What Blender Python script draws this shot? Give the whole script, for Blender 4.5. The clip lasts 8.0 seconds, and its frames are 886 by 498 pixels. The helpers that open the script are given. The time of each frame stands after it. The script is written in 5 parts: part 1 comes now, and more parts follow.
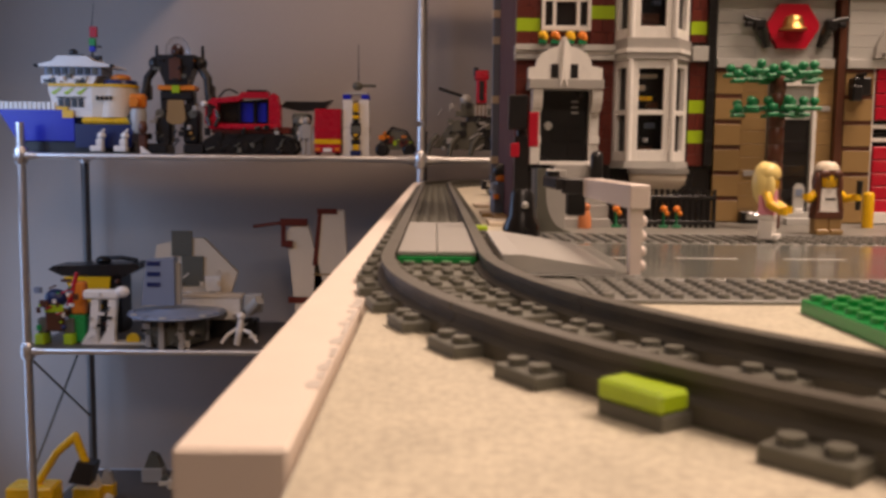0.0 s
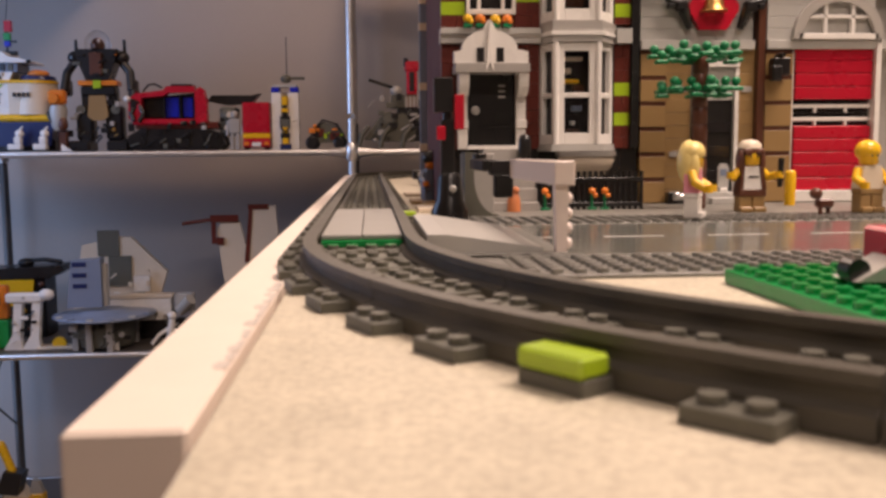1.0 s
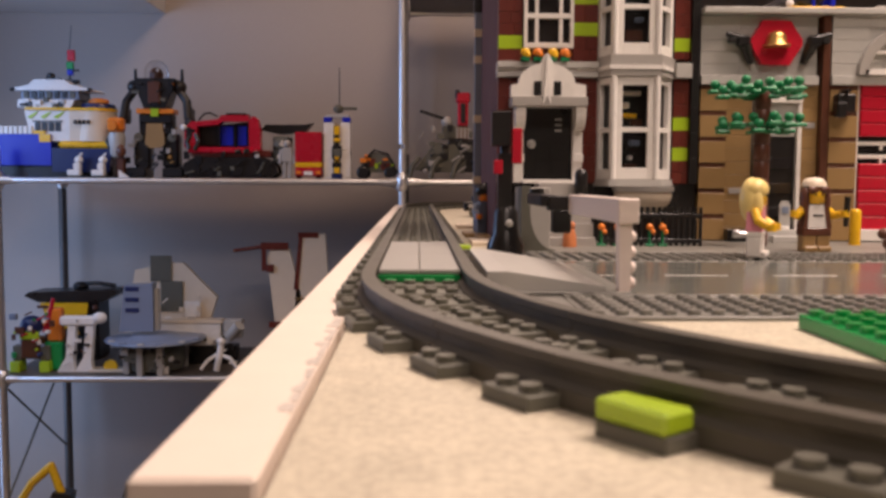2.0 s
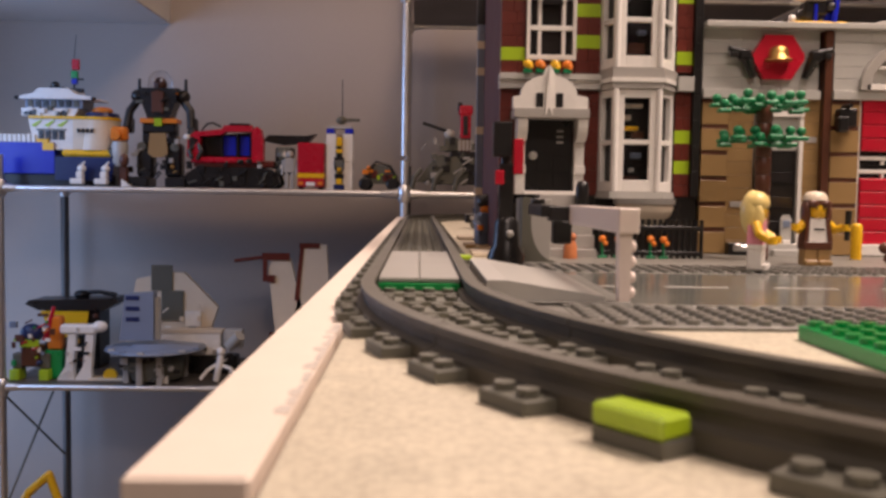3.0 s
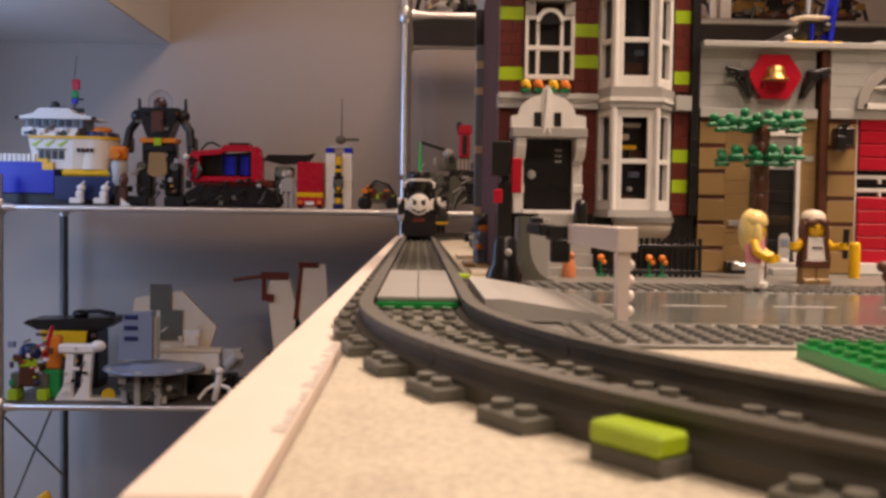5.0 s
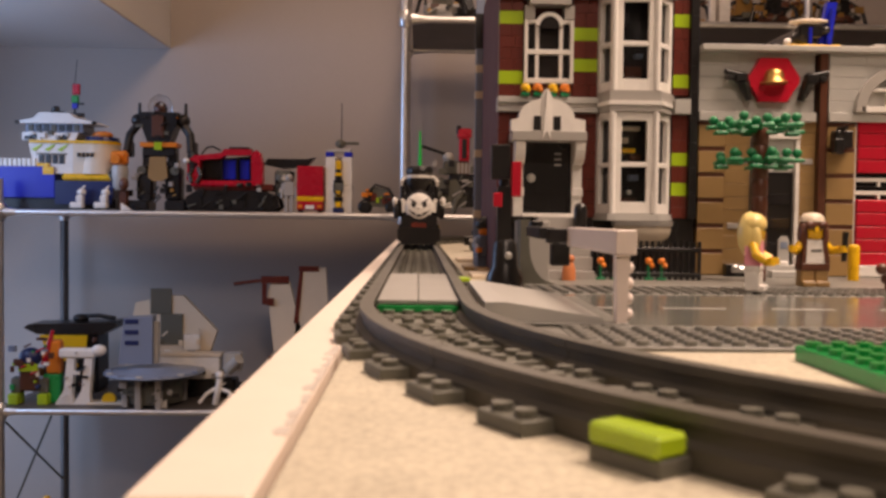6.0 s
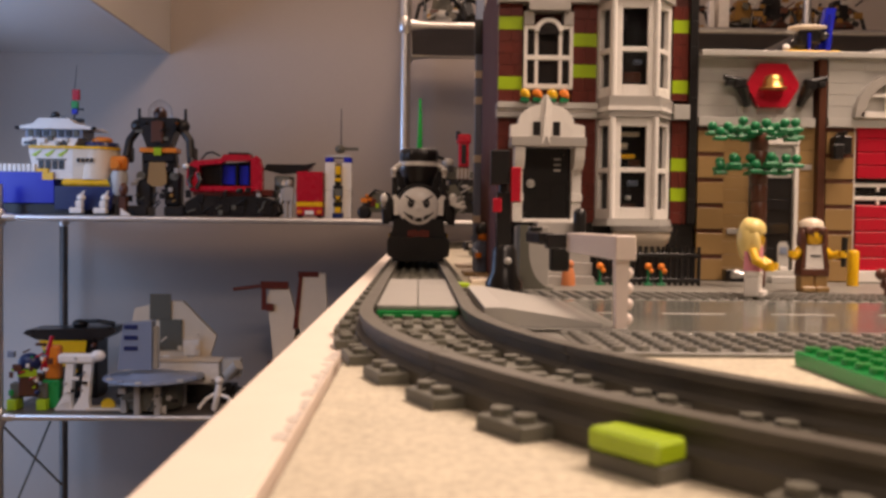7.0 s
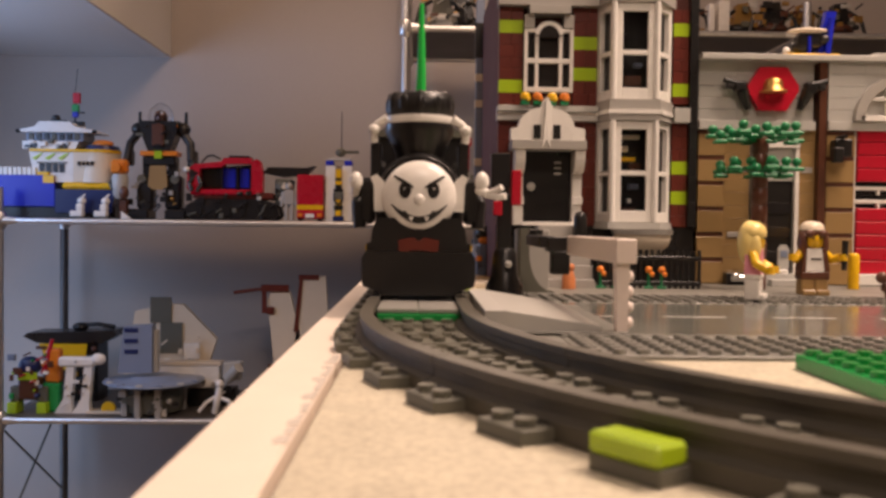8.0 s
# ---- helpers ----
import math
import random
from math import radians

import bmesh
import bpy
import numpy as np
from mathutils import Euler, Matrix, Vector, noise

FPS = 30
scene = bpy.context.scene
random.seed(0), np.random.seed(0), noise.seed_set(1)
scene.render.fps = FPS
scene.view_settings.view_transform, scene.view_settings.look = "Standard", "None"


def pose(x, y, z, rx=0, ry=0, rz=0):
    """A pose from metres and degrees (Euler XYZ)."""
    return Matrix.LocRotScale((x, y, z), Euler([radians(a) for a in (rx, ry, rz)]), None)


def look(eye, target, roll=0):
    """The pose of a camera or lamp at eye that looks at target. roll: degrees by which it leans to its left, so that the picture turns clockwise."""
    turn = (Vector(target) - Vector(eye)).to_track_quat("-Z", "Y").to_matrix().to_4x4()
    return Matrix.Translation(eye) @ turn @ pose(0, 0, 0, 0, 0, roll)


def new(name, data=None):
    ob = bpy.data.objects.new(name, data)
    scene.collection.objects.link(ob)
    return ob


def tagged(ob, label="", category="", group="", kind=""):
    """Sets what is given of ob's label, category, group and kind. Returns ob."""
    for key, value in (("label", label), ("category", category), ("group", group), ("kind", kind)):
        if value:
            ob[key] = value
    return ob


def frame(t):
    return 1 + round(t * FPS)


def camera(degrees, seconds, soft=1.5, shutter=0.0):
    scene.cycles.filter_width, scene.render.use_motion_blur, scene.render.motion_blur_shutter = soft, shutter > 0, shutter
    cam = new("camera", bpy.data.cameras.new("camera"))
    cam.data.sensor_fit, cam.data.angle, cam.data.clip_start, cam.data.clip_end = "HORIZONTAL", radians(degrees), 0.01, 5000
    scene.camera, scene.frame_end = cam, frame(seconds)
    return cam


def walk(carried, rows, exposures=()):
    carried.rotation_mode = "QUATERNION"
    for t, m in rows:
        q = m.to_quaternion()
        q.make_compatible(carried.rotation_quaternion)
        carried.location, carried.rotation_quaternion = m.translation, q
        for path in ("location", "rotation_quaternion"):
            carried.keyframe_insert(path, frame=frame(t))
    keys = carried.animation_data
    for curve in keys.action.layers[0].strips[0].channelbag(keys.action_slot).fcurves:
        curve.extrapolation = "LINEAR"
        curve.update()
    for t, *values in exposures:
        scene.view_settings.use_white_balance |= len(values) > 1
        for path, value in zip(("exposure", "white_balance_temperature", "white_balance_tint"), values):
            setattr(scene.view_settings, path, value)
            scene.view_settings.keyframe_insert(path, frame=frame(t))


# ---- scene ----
PATH = [
    (0, (-0.001, -0.011, 0.049), (0.017, 1.979, -0.152), 0.6),
    (0.5, (-0.0052, -0.005, 0.0415), (0.1085, 1.983, -0.1655), 1.1),
    (1, (0.004, -0.004, 0.043), (0.162, 1.978, -0.17), -0.5),
    (1.5, (-0.001, 0.004, 0.045), (0.084, 1.991, -0.163), -0.6),
    (2, (-0.001, 0.002, 0.045), (0.056, 1.996, -0.102), 0.3),
    (2.2, (-0.001, 0.002, 0.0445), (0.055, 1.997, -0.078), 0.6),
    (3.5, (0.0, 0.002, 0.043), (0.053, 1.998, -0.072), 0.9),
    (4, (0.0, 0.002, 0.043), (0.053, 1.999, -0.06), 0.9),
    (4.5, (0.0, 0.002, 0.043), (0.054, 1.999, -0.043), 0.9),
    (6, (0.0, 0.0, 0.043), (0.054, 1.998, -0.025), 0.7),
    (6.5, (0.0, 0.0, 0.043), (0.054, 1.999, -0.019), 0.7),
    (7, (0.0, 0.0, 0.043), (0.055, 1.998, -0.013), 0.7),
    (7.5, (0.0, 0.001, 0.043), (0.054, 1.999, -0.008), 0.7),
    (8, (0.0, 0.0, 0.043), (0.054, 1.999, -0.006), 0.7),
]
cam = camera(52.3, 8.0, soft=2.9, shutter=0.4)
cam.data.dof.use_dof, cam.data.dof.focus_distance, cam.data.dof.aperture_fstop = True, 1.0, 30.0
walk(cam, [(t, look(eye, target, roll)) for t, eye, target, roll in PATH],
     exposures=[(0.0, -0.2, 6500, 10), (0.6, 0.08, 6200, 10), (1.5, 0.0, 5950, 10), (2.2, 0.0, 5950, 10), (3.5, 0.0, 5950, 10),
                (4.5, 0.0, 6250, 10), (6.0, 0.0, 6500, 10), (8.0, 0.0, 6450, 10)])

# ---- light: unseen warm lamps round the table, cool daylight lamps added by the shelves ----
world = bpy.data.worlds.new("room_world")
world.use_nodes = True
world.node_tree.nodes["Background"].inputs[0].default_value = (0.9, 0.75, 0.6, 1)
world.node_tree.nodes["Background"].inputs[1].default_value = 0.05
scene.world = world


def area_lamp(name, eye, target, size, power, colour, size_y=0.0):
    data = bpy.data.lights.new(name, "AREA")
    data.size, data.energy, data.color = size, power, colour
    if size_y:
        data.shape, data.size_y = "RECTANGLE", size_y
    ob = new(name, data)
    ob.matrix_basis = look(eye, target)
    return ob


area_lamp("unseen_warm_light", (0.62, 0.36, 1.08), (0.40, 0.36, 0.0), 0.5, 9.8, (1.0, 0.735, 0.58)).data.spread = radians(112)
# three added fills with no known fitting: facade fronts, back wall, lower left
area_lamp("unseen_warm_light", (0.2, -0.85, 1.27), (0.22, 0.6, 0.05), 0.4, 4.3, (1.0, 0.745, 0.60)).data.spread = radians(100)
area_lamp("unseen_warm_light", (0.1, 1.2, 1.24), (0.1, 1.45, 0.0), 0.5, 5.4, (1.0, 0.655, 0.46))
area_lamp("unseen_warm_light", (-0.95, 0.5, 1.27), (-0.9, 0.9, -0.9), 0.4, 3.2, (1.0, 0.74, 0.58))
# unseen backlight, placed to throw the train's shadow towards the camera
area_lamp("unseen_warm_light", (0.15, 1.95, 1.0), (0.0, 0.3, 0.0), 0.3, 2.6, (1.0, 0.72, 0.55)).data.spread = radians(120)
# daylight comes from the left; these two lamps and their openings are added
area_lamp("unseen_cool_light", (-1.13, 1.40, 0.25), (-0.6, 1.50, 0.17), 0.62, 3.7, (0.42, 0.60, 1.0), 0.36)
area_lamp("unseen_cool_light", (-1.13, 1.94, -0.40), (-0.6, 1.98, -0.40), 0.3, 1.1, (0.42, 0.60, 1.0), 0.62)

# ---- materials ----


def material(name, colour, rough=0.3, metal=0.0, grain=400.0, tone=0.08, bump=0.05, spec=0.5, vary=0.0, stain=0.0, stain_size=12.0, glow=0.0, coat=0.0):
    """A surface with tone variation at two scales, fine relief and, by vary, a shade of its own for each object."""
    m = bpy.data.materials.new(name)
    m.use_nodes = True
    t = m.node_tree
    n, link = t.nodes, t.links
    p = n["Principled BSDF"]
    p.inputs["Roughness"].default_value = rough
    p.inputs["Metallic"].default_value = metal
    p.inputs["Specular IOR Level"].default_value = spec
    p.inputs["Coat Weight"].default_value = coat
    co = n.new("ShaderNodeTexCoord")
    a, b = n.new("ShaderNodeTexNoise"), n.new("ShaderNodeTexNoise")
    a.inputs["Scale"].default_value, b.inputs["Scale"].default_value = grain, stain_size
    a.inputs["Detail"].default_value, b.inputs["Detail"].default_value = 3, 4
    link.new(co.outputs["Object"], a.inputs["Vector"])
    link.new(co.outputs["Object"], b.inputs["Vector"])
    hsv = n.new("ShaderNodeHueSaturation")
    hsv.inputs["Color"].default_value = (*colour, 1)
    mix = n.new("ShaderNodeMath")
    mix.operation = "MULTIPLY_ADD"
    mix.inputs[1].default_value, mix.inputs[2].default_value = tone * 2, 1 - tone
    link.new(a.outputs["Fac"], mix.inputs[0])
    add = n.new("ShaderNodeMath")
    add.operation = "MULTIPLY_ADD"
    add.inputs[1].default_value = stain * 2
    link.new(b.outputs["Fac"], add.inputs[0])
    sub = n.new("ShaderNodeMath")
    sub.operation = "SUBTRACT"
    sub.inputs[1].default_value = stain
    link.new(mix.outputs[0], sub.inputs[0])
    link.new(sub.outputs[0], add.inputs[2])
    last = add
    if vary:
        info = n.new("ShaderNodeObjectInfo")
        v = n.new("ShaderNodeMath")
        v.operation = "MULTIPLY_ADD"
        v.inputs[1].default_value = vary
        link.new(info.outputs["Random"], v.inputs[0])
        link.new(add.outputs[0], v.inputs[2])
        last = v
    link.new(last.outputs[0], hsv.inputs["Value"])
    link.new(hsv.outputs["Color"], p.inputs["Base Color"])
    r = n.new("ShaderNodeMath")
    r.operation = "MULTIPLY_ADD"
    r.inputs[1].default_value, r.inputs[2].default_value = 0.18, max(0.02, rough - 0.09)
    link.new(b.outputs["Fac"], r.inputs[0])
    link.new(r.outputs[0], p.inputs["Roughness"])
    if bump:
        bp = n.new("ShaderNodeBump")
        bp.inputs["Strength"].default_value, bp.inputs["Distance"].default_value = bump, 0.0006
        link.new(a.outputs["Fac"], bp.inputs["Height"])
        link.new(bp.outputs["Normal"], p.inputs["Normal"])
    if glow:
        p.inputs["Emission Color"].default_value = (*colour, 1)
        p.inputs["Emission Strength"].default_value = glow
    return m


def plastic(name, colour, rough=0.28, vary=0.06, spec=0.5):
    return material(name + "_plastic", colour, rough, grain=250, tone=0.05, bump=0.03, vary=vary, stain=0.05, stain_size=30, spec=spec)


BLACK = plastic("black", (0.012, 0.011, 0.011), 0.3)
WHITE = plastic("white", (0.80, 0.77, 0.72))
PALEPINK = plastic("blush_white", (0.80, 0.69, 0.62), 0.35)
CREAM = plastic("aged_white", (0.72, 0.62, 0.48), 0.4)
DKGREY = plastic("dark_grey", (0.122, 0.119, 0.095), 0.5, spec=0.3)
RAILGREY = plastic("rail_grey", (0.082, 0.075, 0.06), 0.5, spec=0.28)
GREY = plastic("grey", (0.38, 0.36, 0.33), 0.35)
LTGREY = plastic("light_grey", (0.46, 0.45, 0.42), 0.35)
STONEGREY = plastic("mid_grey", (0.30, 0.29, 0.265), 0.4)
BLUEGREY = plastic("blue_grey", (0.20, 0.24, 0.33), 0.35)
DKRED = plastic("dark_red", (0.11, 0.020, 0.013), 0.3, 0.25)
BRICKRED = plastic("matt_dark_red", (0.10, 0.022, 0.014), 0.65)
RED = plastic("red", (0.47, 0.007, 0.026), 0.28)
LIME = plastic("lime", (0.36, 0.52, 0.012), 0.3)
GREEN = plastic("green", (0.012, 0.26, 0.055), 0.3)
LEAF = plastic("leaf_green", (0.008, 0.20, 0.07), 0.35)
TRANSGREEN = plastic("bright_green", (0.03, 0.52, 0.08), 0.2)
RUST = plastic("dull_orange", (0.58, 0.20, 0.07), 0.45)
YELLOW = plastic("yellow", (0.80, 0.47, 0.01), 0.28)
BLONDE = plastic("blonde", (0.80, 0.62, 0.22), 0.35)
ORANGE = plastic("orange", (0.75, 0.22, 0.02), 0.3)
TAN = plastic("dark_tan", (0.30, 0.19, 0.075), 0.35, 0.15)
BROWN = plastic("brown", (0.10, 0.035, 0.018), 0.35)
BLUE = plastic("blue", (0.006, 0.014, 0.46), 0.34)
NAVY = plastic("navy", (0.012, 0.022, 0.10), 0.3)
PINK = plastic("pink", (0.75, 0.30, 0.38), 0.4)
GOLD = material("gold_metal", (0.52, 0.31, 0.10), 0.42, 1.0)
CHROME = material("chrome_tube", (0.78, 0.78, 0.78), 0.36, 1.0, grain=120, tone=0.1, bump=0.02)
STEEL = material("shelf_steel", (0.16, 0.155, 0.15), 0.42, 0.7, grain=90, tone=0.12, bump=0.05)
SHELFBOARD = material("shelf_board", (0.11, 0.095, 0.085), 0.5, 0.2, grain=60, tone=0.1)
WALLPAINT = material("wall_paint", (0.56, 0.50, 0.45), 0.85, grain=180, tone=0.03, bump=0.12, spec=0.2, stain=0.05, stain_size=2.5)
CEILPAINT = material("ceiling_paint", (0.72, 0.70, 0.67), 0.9, grain=160, tone=0.03, bump=0.1, spec=0.2)
# unseen floor; colour lightened to bounce warm light onto the lower shelves
BOUNCE_CARPET = material("bounce_carpet", (0.34, 0.29, 0.23), 0.95, grain=300, tone=0.3, bump=0.6, spec=0.1)
WOODPAINT = material("painted_wood", (0.84, 0.73, 0.63), 0.5, grain=70, tone=0.04, bump=0.12, stain=0.05, stain_size=9)
RAWWOOD = material("raw_wood", (0.42, 0.25, 0.17), 0.7, grain=60, tone=0.12, bump=0.2)
CHIP = material("worn_paint", (0.60, 0.54, 0.48), 0.6, grain=140, tone=0.15)
CLEAR = material("clear_plastic", (0.9, 0.92, 0.95), 0.05, bump=0.0)
CLEAR.node_tree.nodes["Principled BSDF"].inputs["Transmission Weight"].default_value = 1.0
CLEAR.node_tree.nodes["Principled BSDF"].inputs["IOR"].default_value = 1.12
ROAD = material("road_print", (0.135, 0.14, 0.125), 0.17, grain=260, tone=0.06, bump=0.0, spec=0.5, stain=0.06, stain_size=18)
GREY2 = plastic("road_plate_grey", (0.20, 0.195, 0.175), 0.38)
ROADLINE = material("road_line", (0.62, 0.60, 0.55), 0.25)
GLASS = material("dark_glazing", (0.02, 0.018, 0.018), 0.06, grain=60, bump=0.0, spec=0.6)


def speckled_top():
    """Pale layout board with brown mottling and small grit."""
    m = material("layout_board", (0.62, 0.50, 0.36), 0.6, grain=900, tone=0.14, bump=0.3, spec=0.25, stain=0.24, stain_size=60)
    t = m.node_tree
    n, link = t.nodes, t.links
    hsv = next(x for x in n if x.bl_idname == "ShaderNodeHueSaturation")
    co = next(x for x in n if x.bl_idname == "ShaderNodeTexCoord")
    noise_tex = n.new("ShaderNodeTexNoise")
    noise_tex.inputs["Scale"].default_value, noise_tex.inputs["Detail"].default_value = 460, 8
    ramp = n.new("ShaderNodeValToRGB")
    ramp.color_ramp.elements[0].position, ramp.color_ramp.elements[0].color = 0.33, (0.465, 0.415, 0.32, 1)
    ramp.color_ramp.elements[1].position, ramp.color_ramp.elements[1].color = 0.60, (0.60, 0.55, 0.425, 1)
    link.new(co.outputs["Object"], noise_tex.inputs["Vector"])
    link.new(noise_tex.outputs["Fac"], ramp.inputs["Fac"])
    link.new(ramp.outputs["Color"], hsv.inputs["Color"])
    return m


BOARD = speckled_top()

# ---- shape building, in millimetres ----


class Shape:
    """Collects boxes, tubes, balls and prisms into one mesh."""

    def __init__(self, at=None):
        self.v, self.f, self.k, self.s, self.mat, self.at = [], [], [], [], 0, at

    def put(self, verts, faces, smooth):
        i = len(self.v)
        for p in verts:
            q = Vector(p) * 0.001
            self.v.append(tuple(self.at @ q) if self.at else tuple(q))
        for face in faces:
            self.f.append([i + j for j in face])
            self.k.append(self.mat)
            self.s.append(smooth)
        return self

    def box(self, x0, x1, y0, y1, z0, z1, b=0.25):
        b = min(b, (x1 - x0) / 3, (y1 - y0) / 3, (z1 - z0) / 3)
        lo, hi = (x0, y0, z0), (x1, y1, z1)
        verts, index = [], {}
        for sx in (0, 1):
            for sy in (0, 1):
                for sz in (0, 1):
                    for ax in range(3):
                        p = []
                        for i, s in enumerate((sx, sy, sz)):
                            edge = hi[i] if s else lo[i]
                            p.append(edge if i == ax else (edge - b if s else edge + b))
                        index[sx, sy, sz, ax] = len(verts)
                        verts.append(p)
        faces = []
        for ax in range(3):
            u, w = [i for i in range(3) if i != ax]
            for s in (0, 1):
                ring = []
                for a, c in ((0, 0), (1, 0), (1, 1), (0, 1)):
                    key = [0, 0, 0]
                    key[ax], key[u], key[w] = s, a, c
                    ring.append(index[(*key, ax)])
                faces.append(ring if (s == 1) == (ax != 1) else ring[::-1])
            for a in (0, 1):
                for c in (0, 1):
                    k0, k1 = [0, 0, 0], [0, 0, 0]
                    k0[ax], k1[ax] = 0, 1
                    k0[u] = k1[u] = a
                    k0[w] = k1[w] = c
                    faces.append([index[(*k0, u)], index[(*k1, u)], index[(*k1, w)], index[(*k0, w)]])
        for sx in (0, 1):
            for sy in (0, 1):
                for sz in (0, 1):
                    faces.append([index[sx, sy, sz, a] for a in range(3)])
        return self.put(verts, faces, False)

    def tube(self, p0, p1, r0, r1=None, seg=14):
        r1 = r0 if r1 is None else r1
        a, b = Vector(p0), Vector(p1)
        d = (b - a).normalized()
        u = d.orthogonal().normalized()
        w = d.cross(u)
        verts = []
        for c, r in ((a, r0), (b, r1)):
            for i in range(seg):
                t = 2 * math.pi * i / seg
                verts.append(c + (u * math.cos(t) + w * math.sin(t)) * r)
        self.put(verts, [[i, (i + 1) % seg, seg + (i + 1) % seg, seg + i] for i in range(seg)], True)
        self.put(verts[:seg], [list(range(seg))[::-1]], False)
        return self.put(verts[seg:], [list(range(seg))], False)

    def pipe(self, pts, r, seg=10):
        for a, b in zip(pts, pts[1:]):
            self.tube(a, b, r, r, seg)
        for p in pts[1:-1]:
            self.ball(p, (r, r, r), seg, 6)
        return self

    def ball(self, c, r, seg=16, rings=10):
        verts = [(c[0], c[1], c[2] - r[2])]
        for j in range(1, rings):
            e = math.pi * j / rings - math.pi / 2
            for i in range(seg):
                t = 2 * math.pi * i / seg
                verts.append((c[0] + r[0] * math.cos(e) * math.cos(t), c[1] + r[1] * math.cos(e) * math.sin(t), c[2] + r[2] * math.sin(e)))
        verts.append((c[0], c[1], c[2] + r[2]))
        faces = [[0, 1 + (i + 1) % seg, 1 + i] for i in range(seg)]
        for j in range(rings - 2):
            o = 1 + j * seg
            faces += [[o + i, o + (i + 1) % seg, o + seg + (i + 1) % seg, o + seg + i] for i in range(seg)]
        o, top = 1 + (rings - 2) * seg, len(verts) - 1
        faces += [[o + i, o + (i + 1) % seg, top] for i in range(seg)]
        return self.put(verts, faces, True)

    def lathe(self, c, profile, axis="z", seg=24):
        """profile: pairs (radius, height) from the bottom up."""
        verts = []
        for r, h in profile:
            for i in range(seg):
                t = 2 * math.pi * i / seg
                x, y = r * math.cos(t), r * math.sin(t)
                p = (x, y, h) if axis == "z" else ((x, -h, y) if axis == "y" else (h, x, y))
                verts.append((c[0] + p[0], c[1] + p[1], c[2] + p[2]))
        faces = []
        for j in range(len(profile) - 1):
            faces += [[j * seg + i, j * seg + (i + 1) % seg, (j + 1) * seg + (i + 1) % seg, (j + 1) * seg + i] for i in range(seg)]
        self.put(verts, faces, True)
        n = len(profile)
        self.put(verts[:seg], [list(range(seg))[::-1]], False)
        return self.put(verts[(n - 1) * seg:], [list(range(seg))], False)

    def prism(self, pts, axis, a, b):
        """pts: outline in the two other axes; extruded along axis from a to b."""
        def place(p, h):
            return {"x": (h, p[0], p[1]), "y": (p[0], h, p[1]), "z": (p[0], p[1], h)}[axis]
        n = len(pts)
        verts = [place(p, a) for p in pts] + [place(p, b) for p in pts]
        faces = [list(range(n)), list(range(n, 2 * n))[::-1]]
        faces += [[i, i + n, (i + 1) % n + n, (i + 1) % n] for i in range(n)]
        return self.put(verts, faces, False)

    def studs(self, xs, ys, z, r=2.4, h=1.7, seg=10):
        for x in xs:
            for y in ys:
                self.tube((x, y, z), (x, y, z + h), r, r, seg)
        return self

    def mesh(self, name, mats):
        me = bpy.data.meshes.new(name)
        me.from_pydata(self.v, [], self.f)
        for m in mats:
            me.materials.append(m)
        me.polygons.foreach_set("material_index", self.k)
        me.polygons.foreach_set("use_smooth", self.s)
        bm = bmesh.new()
        bm.from_mesh(me)
        bmesh.ops.recalc_face_normals(bm, faces=bm.faces)
        bm.to_mesh(me)
        bm.free()
        return me


def thing(name, label, category, group="", at=None, kind=""):
    ob = new(name)
    ob.empty_display_size = 0.01
    if at is not None:
        ob.matrix_basis = at
    return tagged(ob, label, category, group, kind)


def part(name, shape, mat, parent, label=""):
    ob = new(name, shape.mesh(name, [mat]))
    ob.parent = parent
    return tagged(ob, label)


def solid(name, shape, mats, label, category="", group="", at=None, kind=""):
    ob = new(name, shape.mesh(name, mats if isinstance(mats, list) else [mats]))
    if at is not None:
        ob.matrix_basis = at
    return tagged(ob, label, category, group, kind)


def mm(x, y, z, rz=0, rx=0, ry=0):
    return pose(x / 1000, y / 1000, z / 1000, rx, ry, rz)


MESHES = {}


def piece(name, key, make, mat, parent, at):
    """One of many alike pieces: objects of their own on one shared mesh."""
    if (key, mat.name) not in MESHES:
        MESHES[key, mat.name] = make().mesh(name, [mat])
    ob = new(name, MESHES[key, mat.name])
    ob.parent = parent
    ob.matrix_basis = at
    return ob


def structure(name, shape, mat, label, category):
    return solid(name, shape, mat, label, category, kind="structure")


# ---- the room ----
structure("wall_north", Shape().box(-1250, 2100, 2220, 2320, -900, 1300), WALLPAINT, "plain off-white painted wall behind the shelving", "wall")
structure("wall_south", Shape().box(-1250, 2100, -1800, -1700, -900, 1300), WALLPAINT, "plain off-white painted wall of the room", "wall")
# unseen wall set close to the shelves; openings added to hold the cool lamps
structure("unseen_wall_west", Shape().box(-1250, -1150, -1700, 1080, -900, 1300).box(-1250, -1150, 2110, 2220, -900, 1300)
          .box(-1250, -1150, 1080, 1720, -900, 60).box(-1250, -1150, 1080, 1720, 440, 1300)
          .box(-1250, -1150, 1720, 2110, -60, 1300).box(-1250, -1150, 1720, 1770, -900, -60).box(-1250, -1150, 1770, 2110, -900, -730), WALLPAINT, "unseen off-white side wall with two openings added for lamps", "wall")
structure("wall_east", Shape().box(2000, 2100, -1700, 2220, -900, 1300), WALLPAINT, "plain off-white painted side wall", "wall")
structure("floor", Shape().box(-1150, 2000, -1700, 2220, -1000, -900), BOUNCE_CARPET, "unseen beige carpeted floor, lightened to bounce light", "floor")
structure("ceiling", Shape().box(-1150, 2000, -1700, 2220, 1300, 1400), CEILPAINT, "white painted ceiling", "ceiling")
